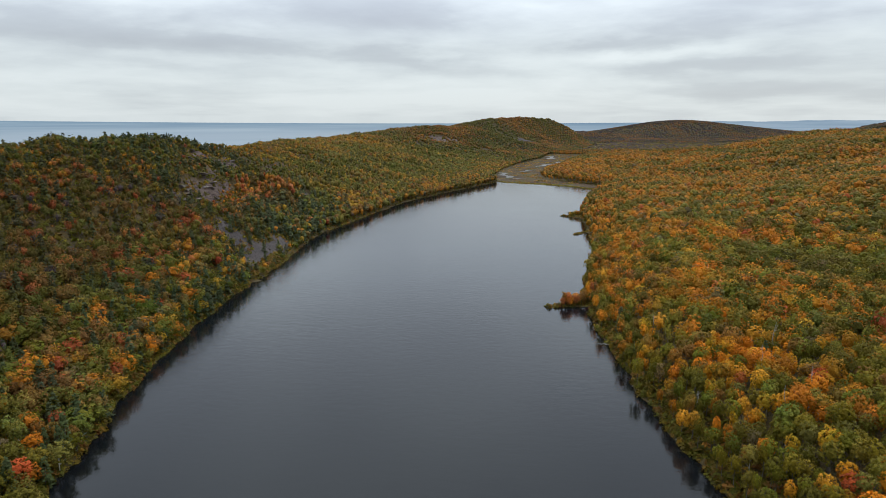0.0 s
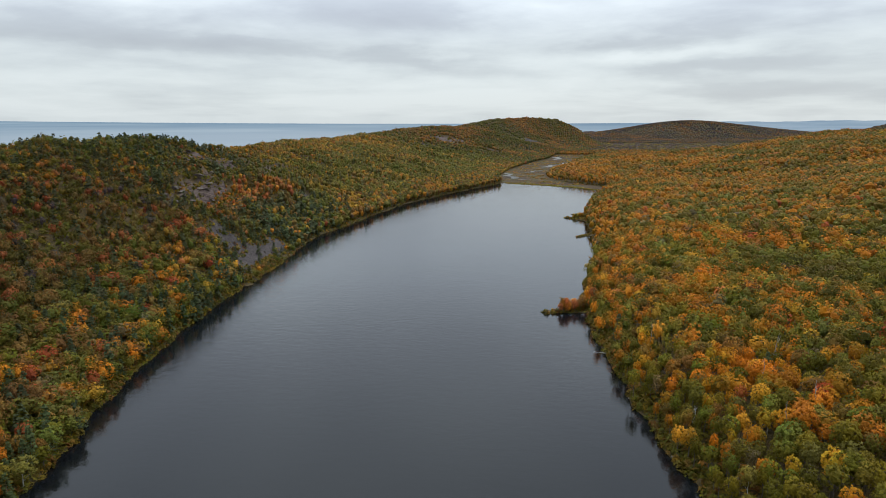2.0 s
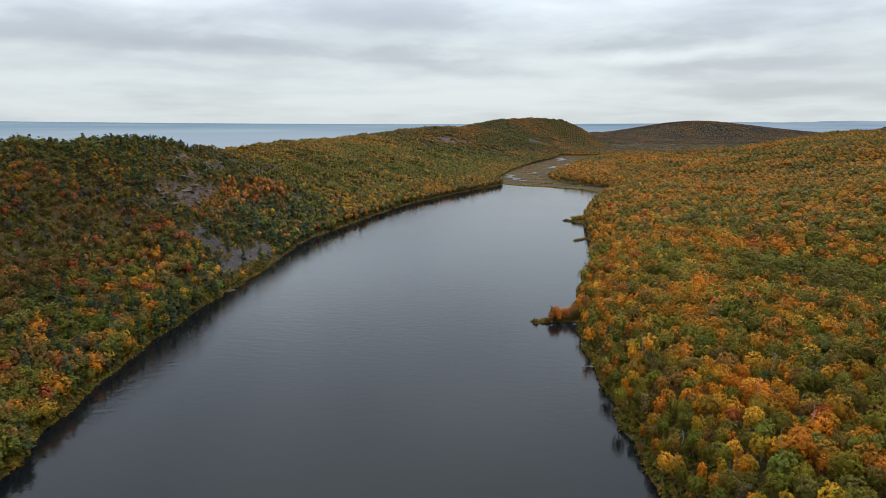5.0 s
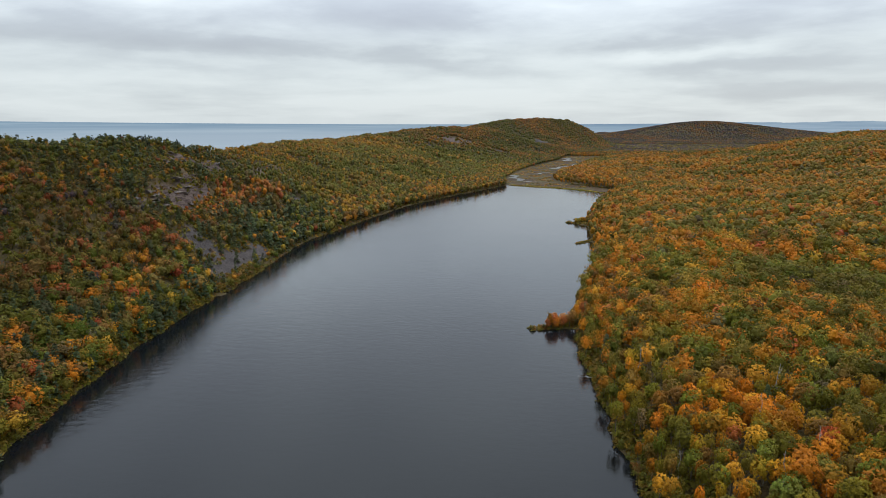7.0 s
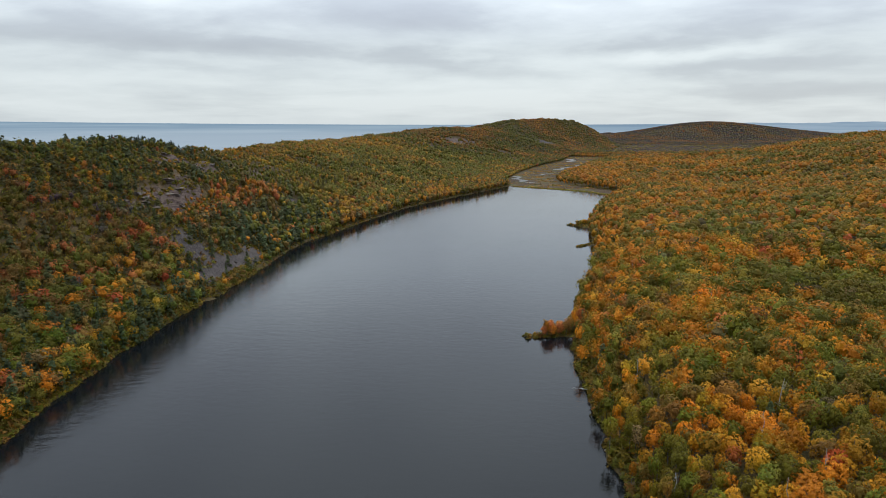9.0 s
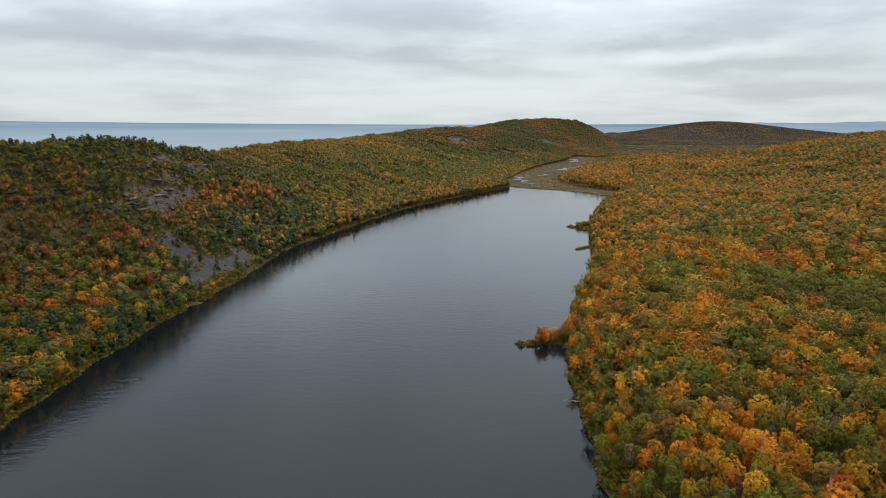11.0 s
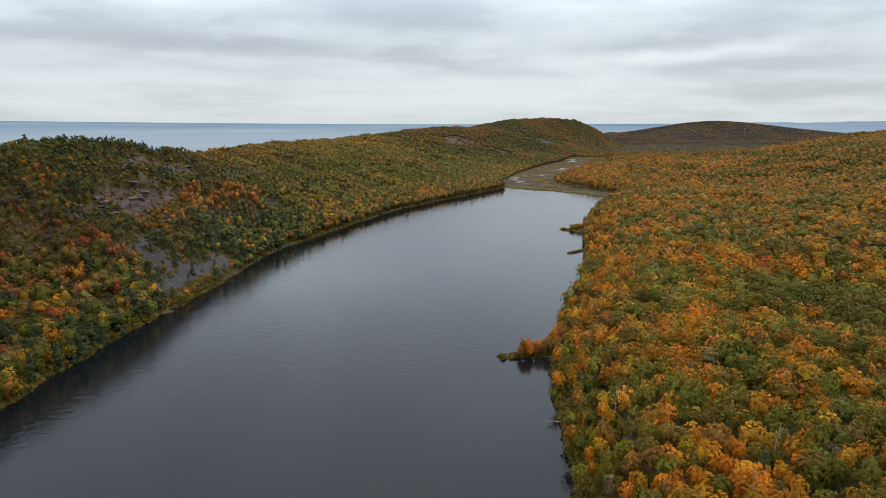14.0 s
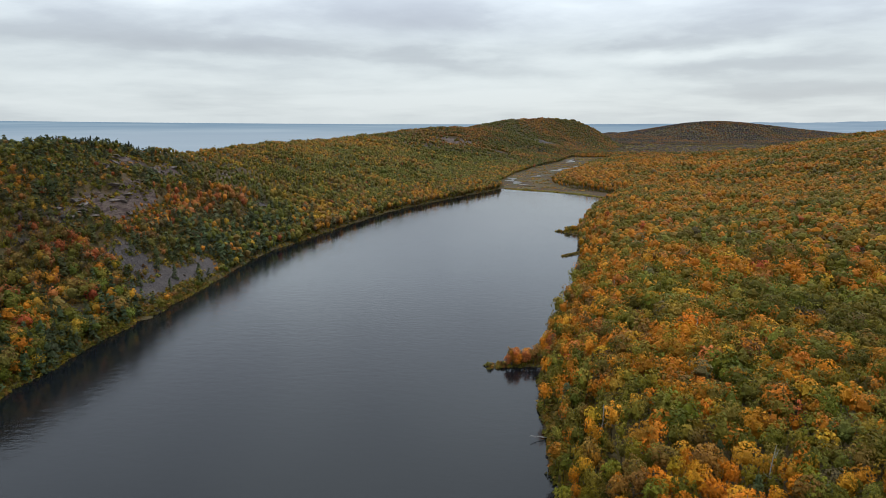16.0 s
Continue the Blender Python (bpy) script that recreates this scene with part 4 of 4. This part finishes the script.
def own_crowns(n, slim=False):
    """Three crowns of one kind of tree."""
    made = []
    for k in range(3):
        if n in ("pine", "spruce"):
            crown = pine_leafage(k + 50, 560, 0.125)
        elif slim:
            crown = leafage(leafy_crown(k + 70, 640, 0.10, 1.9, 1.5, 28), 1.5, 0.25, 0.65, k)
        elif n in ("grey", "bare"):
            crown = leafage(leafy_crown(k + 30, 420, 0.098, lobes=24), 1.88, 0.25, 0.6, k)
        else:
            crown = leafage(dome_crown(k + 30, 7, 4, 780, 0.072, core_size=0.5), 2.1, 0.13, 0.8, k)
        made.append(leaf_mesh("crown", crown, MAT_LEAF[n], OTHER[k] if n in TURNING else (1, 1, 1)))
    return made


CROWNS = {n: own_crowns(n) for n in NAMES}
SLIM = {n: own_crowns(n, True) for n in ("orange", "salmon", "rust", "olive", "gold", "lime", "red")}
TRUNKS = {"birch": [trunk_mesh("trunk", 7, MAT_BIRCH, thick=0.05)], "pine": [trunk_mesh("trunk", 8, MAT_BARK, 4.0, 9, conifer=True)],
          "broad": [trunk_mesh("trunk", 9 + k, MAT_BARK) for k in range(3)]}


def single_tree(colour, x, y, z, r, h, turn, which, where, slim=False):
    name, category, words = COLOUR_WORDS[colour]
    conifer = colour in ("pine", "spruce")
    root = new(name)
    root.empty_display_size = 0.5
    root.matrix_world = pose(x, y, z, 0, 0, turn) @ Matrix.Diagonal((r, r, h / (4.2 if conifer else 3.45), 1))
    trunks = TRUNKS["pine" if conifer else "birch" if category == "birch" else "broad"]
    for part_name, me in (("trunk", trunks[which % len(trunks)]), ("crown", (SLIM if slim else CROWNS)[colour][which])):
        ob = new(part_name, me)
        ob.parent = root
    return tagged(root, words + " in " + where, category, "trees of the near woods")


count = {}
for side, step, seed, where in (("left", 4.1, 91, "the wood on the steep slope"), ("right", 4.5, 92, "the dense wood above the shore")):
    trees, rng = grown(side, step, 60, NEAR_SINGLE, seed)
    zs = height(trees["x"], trees["y"]) - 0.25 - (0.10 * trees["h"] if side == "left" else 0)
    order = np.argsort(np.hypot(trees["x"] - 30, trees["y"] - 60))
    rest = []
    for i in order:
        colour = NAMES[trees["kind"][i]]
        key = COLOUR_WORDS[colour][0]
        count[key] = count.get(key, 0) + 1
        if count[key] > 300:
            rest.append(i)
            continue
        single_tree(colour, trees["x"][i], trees["y"][i], zs[i], trees["r"][i], trees["h"][i], rng.uniform(0, 360), rng.randint(3), where)
    if rest:
        rest = np.array(rest)
        forest("autumn forest behind the single trees of the near wood", {k: v[rest] for k, v in trees.items()}, rng, BROAD_0, CONE_0, True)


# ---- the spits, the crag, the marsh: small things ----
def ground_at(x, y):
    return float(height(np.array([x]), np.array([y]))[0])


def part(name, bm, mat, parent=None, label=""):
    me = bpy.data.meshes.new(name)
    bm.to_mesh(me)
    bm.free()
    me.materials.append(mat)
    ob = new(name, me)
    if parent:
        ob.parent = parent
    if label:
        ob["label"] = label
    return ob


def along(a, b, n, wide, seed):
    r = random.Random(seed)
    for k in range(n):
        f = (k + 0.5) / n
        yield a[0] + (b[0] - a[0]) * f + r.uniform(-wide, wide), a[1] + (b[1] - a[1]) * f + r.uniform(-wide, wide), f, r


# a row of slim orange trees out along the near spit, and a thicket on the second one
for x, y, f, r in along((85, 348), (63, 339), 24, 2.4, 3):
    colour = r.choice(["orange", "salmon", "salmon", "orange", "rust"]) if f > 0.15 else "red"
    single_tree(colour, x, y, ground_at(x, y) - 0.2, r.uniform(1.4, 2.4), r.uniform(7.5, 15.5) * (1 - 0.35 * f), r.uniform(0, 360), r.randrange(3), "a row on the grassy spit", True)
for x, y, f, r in along((150, 672), (131, 668), 16, 4.0, 4):
    colour = "spruce" if 0.8 < f < 0.9 else r.choice(["gold", "orange", "gold", "olive"])
    single_tree(colour, x, y, ground_at(x, y) - 0.2, r.uniform(2.0, 2.8) * (0.5 if colour == "spruce" else 1), r.uniform(6.0, 10.5) * (1 - 0.5 * f), r.uniform(0, 360), r.randrange(3), "a thicket on the second spit", colour != "spruce")


def low_growth(name, label, x, y, r, tall, kinds, seed, gain=1.0):
    rng = np.random.RandomState(seed)
    kind = rng.choice([NAMES.index(n) for n in kinds], len(x))
    stand(name, label, "plants", x, y, r, tall, np.zeros(len(x), bool), hues_at(kind, rng) * gain, [leafage(bush(s + 9, 12, 0.5), 0.2, 0.5) for s in range(4)], [], rng, tops=(1.2, 1.2))


def spit_growth():
    rng = np.random.RandomState(6)
    xs, ys = [], []
    for (ax, ay), (bx, by), w, top in SPITS[:4] + SPITS[5:]:
        k = rng.rand(150)
        side = rng.uniform(-0.75, 0.75, 150) * w * (1 - 0.55 * k)
        u = np.array([bx - ax, by - ay]) / math.hypot(bx - ax, by - ay)
        xs.append(ax + (bx - ax) * k - u[1] * side)
        ys.append(ay + (by - ay) * k + u[0] * side)
    x, y = np.concatenate(xs), np.concatenate(ys)
    keep = height(x, y) > 0.05
    x, y = x[keep], y[keep]
    low_growth("shore_grass", "rough olive grass and low bushes on the spits", x, y, rng.uniform(0.7, 1.4, len(x)), rng.uniform(0.4, 1.9, len(x)) * (0.35 + 0.65 * smooth(0.3, 0.8, height(x, y))), ["olive", "moss", "moss", "rust"], 7, 0.7)


CREEKS = [([(103, 1200), (110, 1165), (106, 1140), (116, 1112), (112, 1096)], 7.5, "bright winding creek in the brown marsh"),
          ([(116, 1088), (124, 1076), (136, 1084)], 6.0, "small bright pool in the brown marsh"),
          ([(144, 1220), (160, 1245), (182, 1266)], 8.0, "bright creek bend in the brown marsh"),
          ([(192, 1350), (216, 1395), (240, 1425), (266, 1480), (280, 1500)], 10.0, "long bright creek reach in the brown marsh"),
          ([(256, 1600), (276, 1675), (282, 1710)], 11.0, "far bright pool in the brown marsh")]


def marsh_growth():
    rng = np.random.RandomState(8)
    x, y = rng.uniform(60, 1500, 90000), 1000 + 1720 * rng.rand(90000) ** 1.2
    marsh = zones(x, y)[1] > 0.5
    tuft = wave(x, y, 60, 14) + 0.5 * wave(x, y, 20, 15)
    keep = marsh & (y > lake_end(x)) & ((tuft > 0.4) | (rng.rand(len(x)) < 0.12) | ((y > 2080) & (rng.rand(len(x)) < 0.4)))
    for points, wide, _ in CREEKS:
        cx, cy = np.array(points, float).T
        keep &= (np.abs(x - np.interp(y, np.sort(cy), cx[np.argsort(cy)])) > wide + 6) | (y < cy.min() - 8) | (y > cy.max() + 8)
    x, y = x[keep], y[keep]
    r = rng.uniform(1.4, 3.0, len(x)) * (0.7 + y / 2500) * np.where(y > 2080, 1.6, 1)
    far = y > 2080
    for pick, kinds, tall, label in ((~far, ["moss", "rust", "rust", "rust", "grey"], 1.0, "brown and olive reeds and bushes in the marsh"), (far, ["bare", "bare", "moss"], 1.6, "dull grey-brown thicket in the far marsh")):
        low_growth("reeds", label, x[pick], y[pick], r[pick], tall * rng.uniform(0.7, 1.7, pick.sum()), kinds, 9)
    ex = np.linspace(92, 224, 700) + rng.normal(0, 1, 700)
    ey = lake_end(ex) + rng.uniform(0, 9, 700)
    low_growth("reeds", "pale yellow-green reed fringe at the lake's head", ex, ey, rng.uniform(1.2, 2.2, 700), rng.uniform(0.7, 1.3, 700), ["lime", "olive", "olive"], 10)


spit_growth()
marsh_growth()

def creek_material():
    m, nt, out = material("still_creek_water")
    geo = nt.nodes.new("ShaderNodeNewGeometry")
    n = node(nt, "ShaderNodeTexNoise", Scale=0.4, Detail=3.0)
    nt.links.new(geo.outputs["Position"], n.inputs["Vector"])
    p = node(nt, "ShaderNodeBsdfPrincipled", IOR=1.46, Roughness=0.32)
    p.inputs["Base Color"].default_value = (0.02, 0.022, 0.024, 1)
    nt.links.new(bump(nt, n.outputs["Fac"], 0.03, 0.05), p.inputs["Normal"])
    nt.links.new(p.outputs[0], out.inputs[0])
    return m


MAT_CREEK = creek_material()


def creek(points, wide, label):
    """A winding strip of open water lying in the marsh."""
    bm = bmesh.new()
    p = np.array(points, float)
    s = np.linspace(0, len(p) - 1, 12 * len(p))
    x, y = np.interp(s, np.arange(len(p)), p[:, 0]), np.interp(s, np.arange(len(p)), p[:, 1])
    w = wide * (0.65 + 0.35 * np.sin(s * 5.1)) * np.minimum(1, 4 * np.minimum(s + 0.05, s[-1] - s + 0.05))
    x = x + 5 * np.sin(s * 3.3)
    rows = [[bm.verts.new((x[k] - w[k], y[k], 0.95)), bm.verts.new((x[k] + w[k], y[k] + 3, 0.95))] for k in range(len(s))]
    for a, b in zip(rows, rows[1:]):
        bm.faces.new((a[0], a[1], b[1], b[0]))
    ob = part("water", bm, MAT_CREEK)
    tagged(ob, label, "creek", kind="structure")


for points, wide, label in CREEKS:
    creek(points, wide, label)


# rocks of the crag and the foot of the scree
def rock_material():
    m, nt, out = material("lichen_grey_rock")
    tc = nt.nodes.new("ShaderNodeTexCoord")
    info = nt.nodes.new("ShaderNodeObjectInfo")
    n = node(nt, "ShaderNodeTexNoise", Scale=0.9, Detail=9.0, Roughness=0.7)
    nt.links.new(tc.outputs["Object"], n.inputs["Vector"])
    r = ramp(nt, [(0.3, (0.032, 0.024, 0.022)), (0.5, (0.088, 0.070, 0.062)), (0.62, (0.15, 0.128, 0.11)), (0.75, (0.075, 0.075, 0.034))])
    nt.links.new(n.outputs["Fac"], r.inputs[0])
    v = ramp(nt, [(0.0, (0.7, 0.66, 0.66)), (1.0, (1.2, 1.16, 1.1))])
    nt.links.new(info.outputs["Random"], v.inputs[0])
    p = node(nt, "ShaderNodeBsdfPrincipled", Roughness=0.9)
    nt.links.new(mix(nt, 1.0, r.outputs[0], v.outputs[0], "MULTIPLY"), p.inputs["Base Color"])
    nt.links.new(bump(nt, n.outputs["Fac"], 0.9, 0.4), p.inputs["Normal"])
    nt.links.new(p.outputs[0], out.inputs[0])
    return m


MAT_ROCK = rock_material()


def rock_mesh(name, seed, flat):
    """An angular, split block of rock about 2 m across."""
    r = random.Random(seed)
    bm = bmesh.new()
    for _ in range(16):
        v = Vector((r.uniform(-1, 1), r.uniform(-1, 1), r.uniform(-1, 1)))
        m = max(abs(v.x), abs(v.y), abs(v.z))
        bm.verts.new(Vector((v.x / m, v.y / m * 0.75, v.z / m * flat)) * r.uniform(0.75, 1.0))
    got = bmesh.ops.convex_hull(bm, input=bm.verts)
    bmesh.ops.delete(bm, geom=[g for g in got["geom_interior"] if isinstance(g, bmesh.types.BMVert)], context="VERTS")
    me = bpy.data.meshes.new(name)
    bm.to_mesh(me)
    bm.free()
    me.materials.append(MAT_ROCK)
    return me


SLABS, BLOCKS = [rock_mesh("rock_ledge", k, 0.34) for k in range(5)], [rock_mesh("boulder", k + 20, 0.7) for k in range(5)]


def on_slope(y, t):
    """The place on the left slope at y, the part t of the way from shore to crest."""
    xl, xc = float(shore_left(np.array([y]))[0]), float(line("cx", y))
    return xl - t * max(xl - xc, 30)


def strew(y0, y1, t0, t1, n, size, meshes, name, label, category, seed):
    r = random.Random(seed)
    for k in range(n):
        y, t = r.uniform(y0, y1), r.uniform(t0, t1)
        x, s = on_slope(y, t), size * r.uniform(0.5, 1.3)
        ob = new(name, meshes[r.randrange(len(meshes))])
        ob.matrix_world = pose(x, y, ground_at(x, y) - (0.06 if name == "rock_ledge" else -0.1) * s, r.uniform(-12, 12), r.uniform(-5, 20), 90 + r.uniform(-25, 25)) @ Matrix.Diagonal((s * (1.7 if name == "rock_ledge" else 1), s, s, 1))
        tagged(ob, label, category, "rocks of the slope")


strew(506, 598, 0.74, 0.86, 24, 3.0, SLABS, "rock_ledge", "pale grey rock ledge breaking out of the crest", "rock", 1)
strew(440, 525, 0.51, 0.64, 26, 2.6, SLABS, "rock_ledge", "dark reddish-grey ledge of the broken cliff", "rock", 2)
strew(380, 440, 0.50, 0.62, 14, 3.0, SLABS, "rock_ledge", "grey rock ledge among scrub on the slope", "rock", 3)
strew(640, 725, 0.68, 0.80, 12, 3.0, SLABS, "rock_ledge", "grey rock ledge among trees below the crest", "rock", 4)
strew(404, 480, 0.03, 0.45, 26, 1.0, BLOCKS, "boulder", "grey boulder lying on the scree slope", "boulder", 5)
strew(398, 412, 0.0, 0.03, 8, 0.8, BLOCKS, "boulder", "pale boulder at the water's edge", "boulder", 6)


def lone_pines():
    """Pines that stand by themselves on the scree and along the crest."""
    r = random.Random(12)
    for y, t in ((418, 0.16), (436, 0.30), (446, 0.12), (462, 0.22), (428, 0.06), (455, 0.40), (470, 0.09), (440, 0.44)):
        x = on_slope(y, t)
        single_tree("pine", x, y, ground_at(x, y) - 0.3, r.uniform(2.0, 2.8), r.uniform(7, 10), r.uniform(0, 360), r.randrange(3), "open scree above the lake")
    for k in range(26):
        y, t = r.uniform(500, 606), r.uniform(0.93, 1.12)
        x = on_slope(y, t)
        single_tree("spruce", x, y, ground_at(x, y) - 0.3, r.uniform(1.5, 2.3), r.uniform(6, 9), r.uniform(0, 360), r.randrange(3), "a file along the rocky crest")


lone_pines()


def dead_tree(x, y, tall, seed, lean=0.0, z=None, label="bare pale dead tree standing among the leaves", name="dead_tree", category="dead tree", turn=None):
    """A bare trunk with a few broken limbs."""
    r = random.Random(seed)
    root = new(name)
    root.matrix_world = pose(x, y, ground_at(x, y) - 0.2 if z is None else z, lean, 0, r.uniform(0, 360) if turn is None else turn)
    bm = bmesh.new()
    pts = [Vector((r.uniform(-0.12, 0.12) * k, r.uniform(-0.12, 0.12) * k, tall * k / 5)) for k in range(6)]
    for k in range(5):
        tube(bm, pts[k], pts[k + 1], 0.22 * (1 - 0.17 * k), 0.22 * (0.83 - 0.17 * k) + 0.02)
    part("trunk", bm, MAT_DEAD, root)
    for k in range(7):
        f = r.uniform(0.4, 0.95)
        p = pts[0].lerp(pts[5], f)
        a, reach = r.uniform(0, 6.28), r.uniform(0.8, 2.2) * (1.2 - f)
        bm = bmesh.new()
        q = p + Vector((math.cos(a) * reach, math.sin(a) * reach, reach * 0.8))
        tube(bm, p, q, 0.08, 0.03, 4)
        tube(bm, q, q + Vector((math.cos(a + 0.7) * 0.5, math.sin(a + 0.7) * 0.5, 0.6)), 0.03, 0.012, 4)
        part("branch", bm, MAT_DEAD, root)
    return tagged(root, label, category)


for k, (x, y, tall) in enumerate(((81, 194, 11), (100, 178, 15), (106, 205, 16), (112, 186, 15), (118, 222, 16), (88, 262, 13), (132, 318, 15), (120, 405, 14), (128, 440, 13), (150, 360, 15))):
    dead_tree(x, y, tall, k)
dead_tree(76.5, 277.5, 8.0, 30, 84, 0.25, "pale fallen log reaching from the bank into the water", "fallen_log", "log", -85)
dead_tree(79.0, 188.0, 6.0, 31, 80, 0.25, "pale fallen log reaching from the bank into the water", "fallen_log", "log", -100)
stone = new("boulder", BLOCKS[1])
stone.matrix_world = pose(72.2, 231.7, 0.1) @ Matrix.Diagonal((0.7, 0.7, 0.5, 1))
tagged(stone, "pale boulder at the water's edge", "boulder")
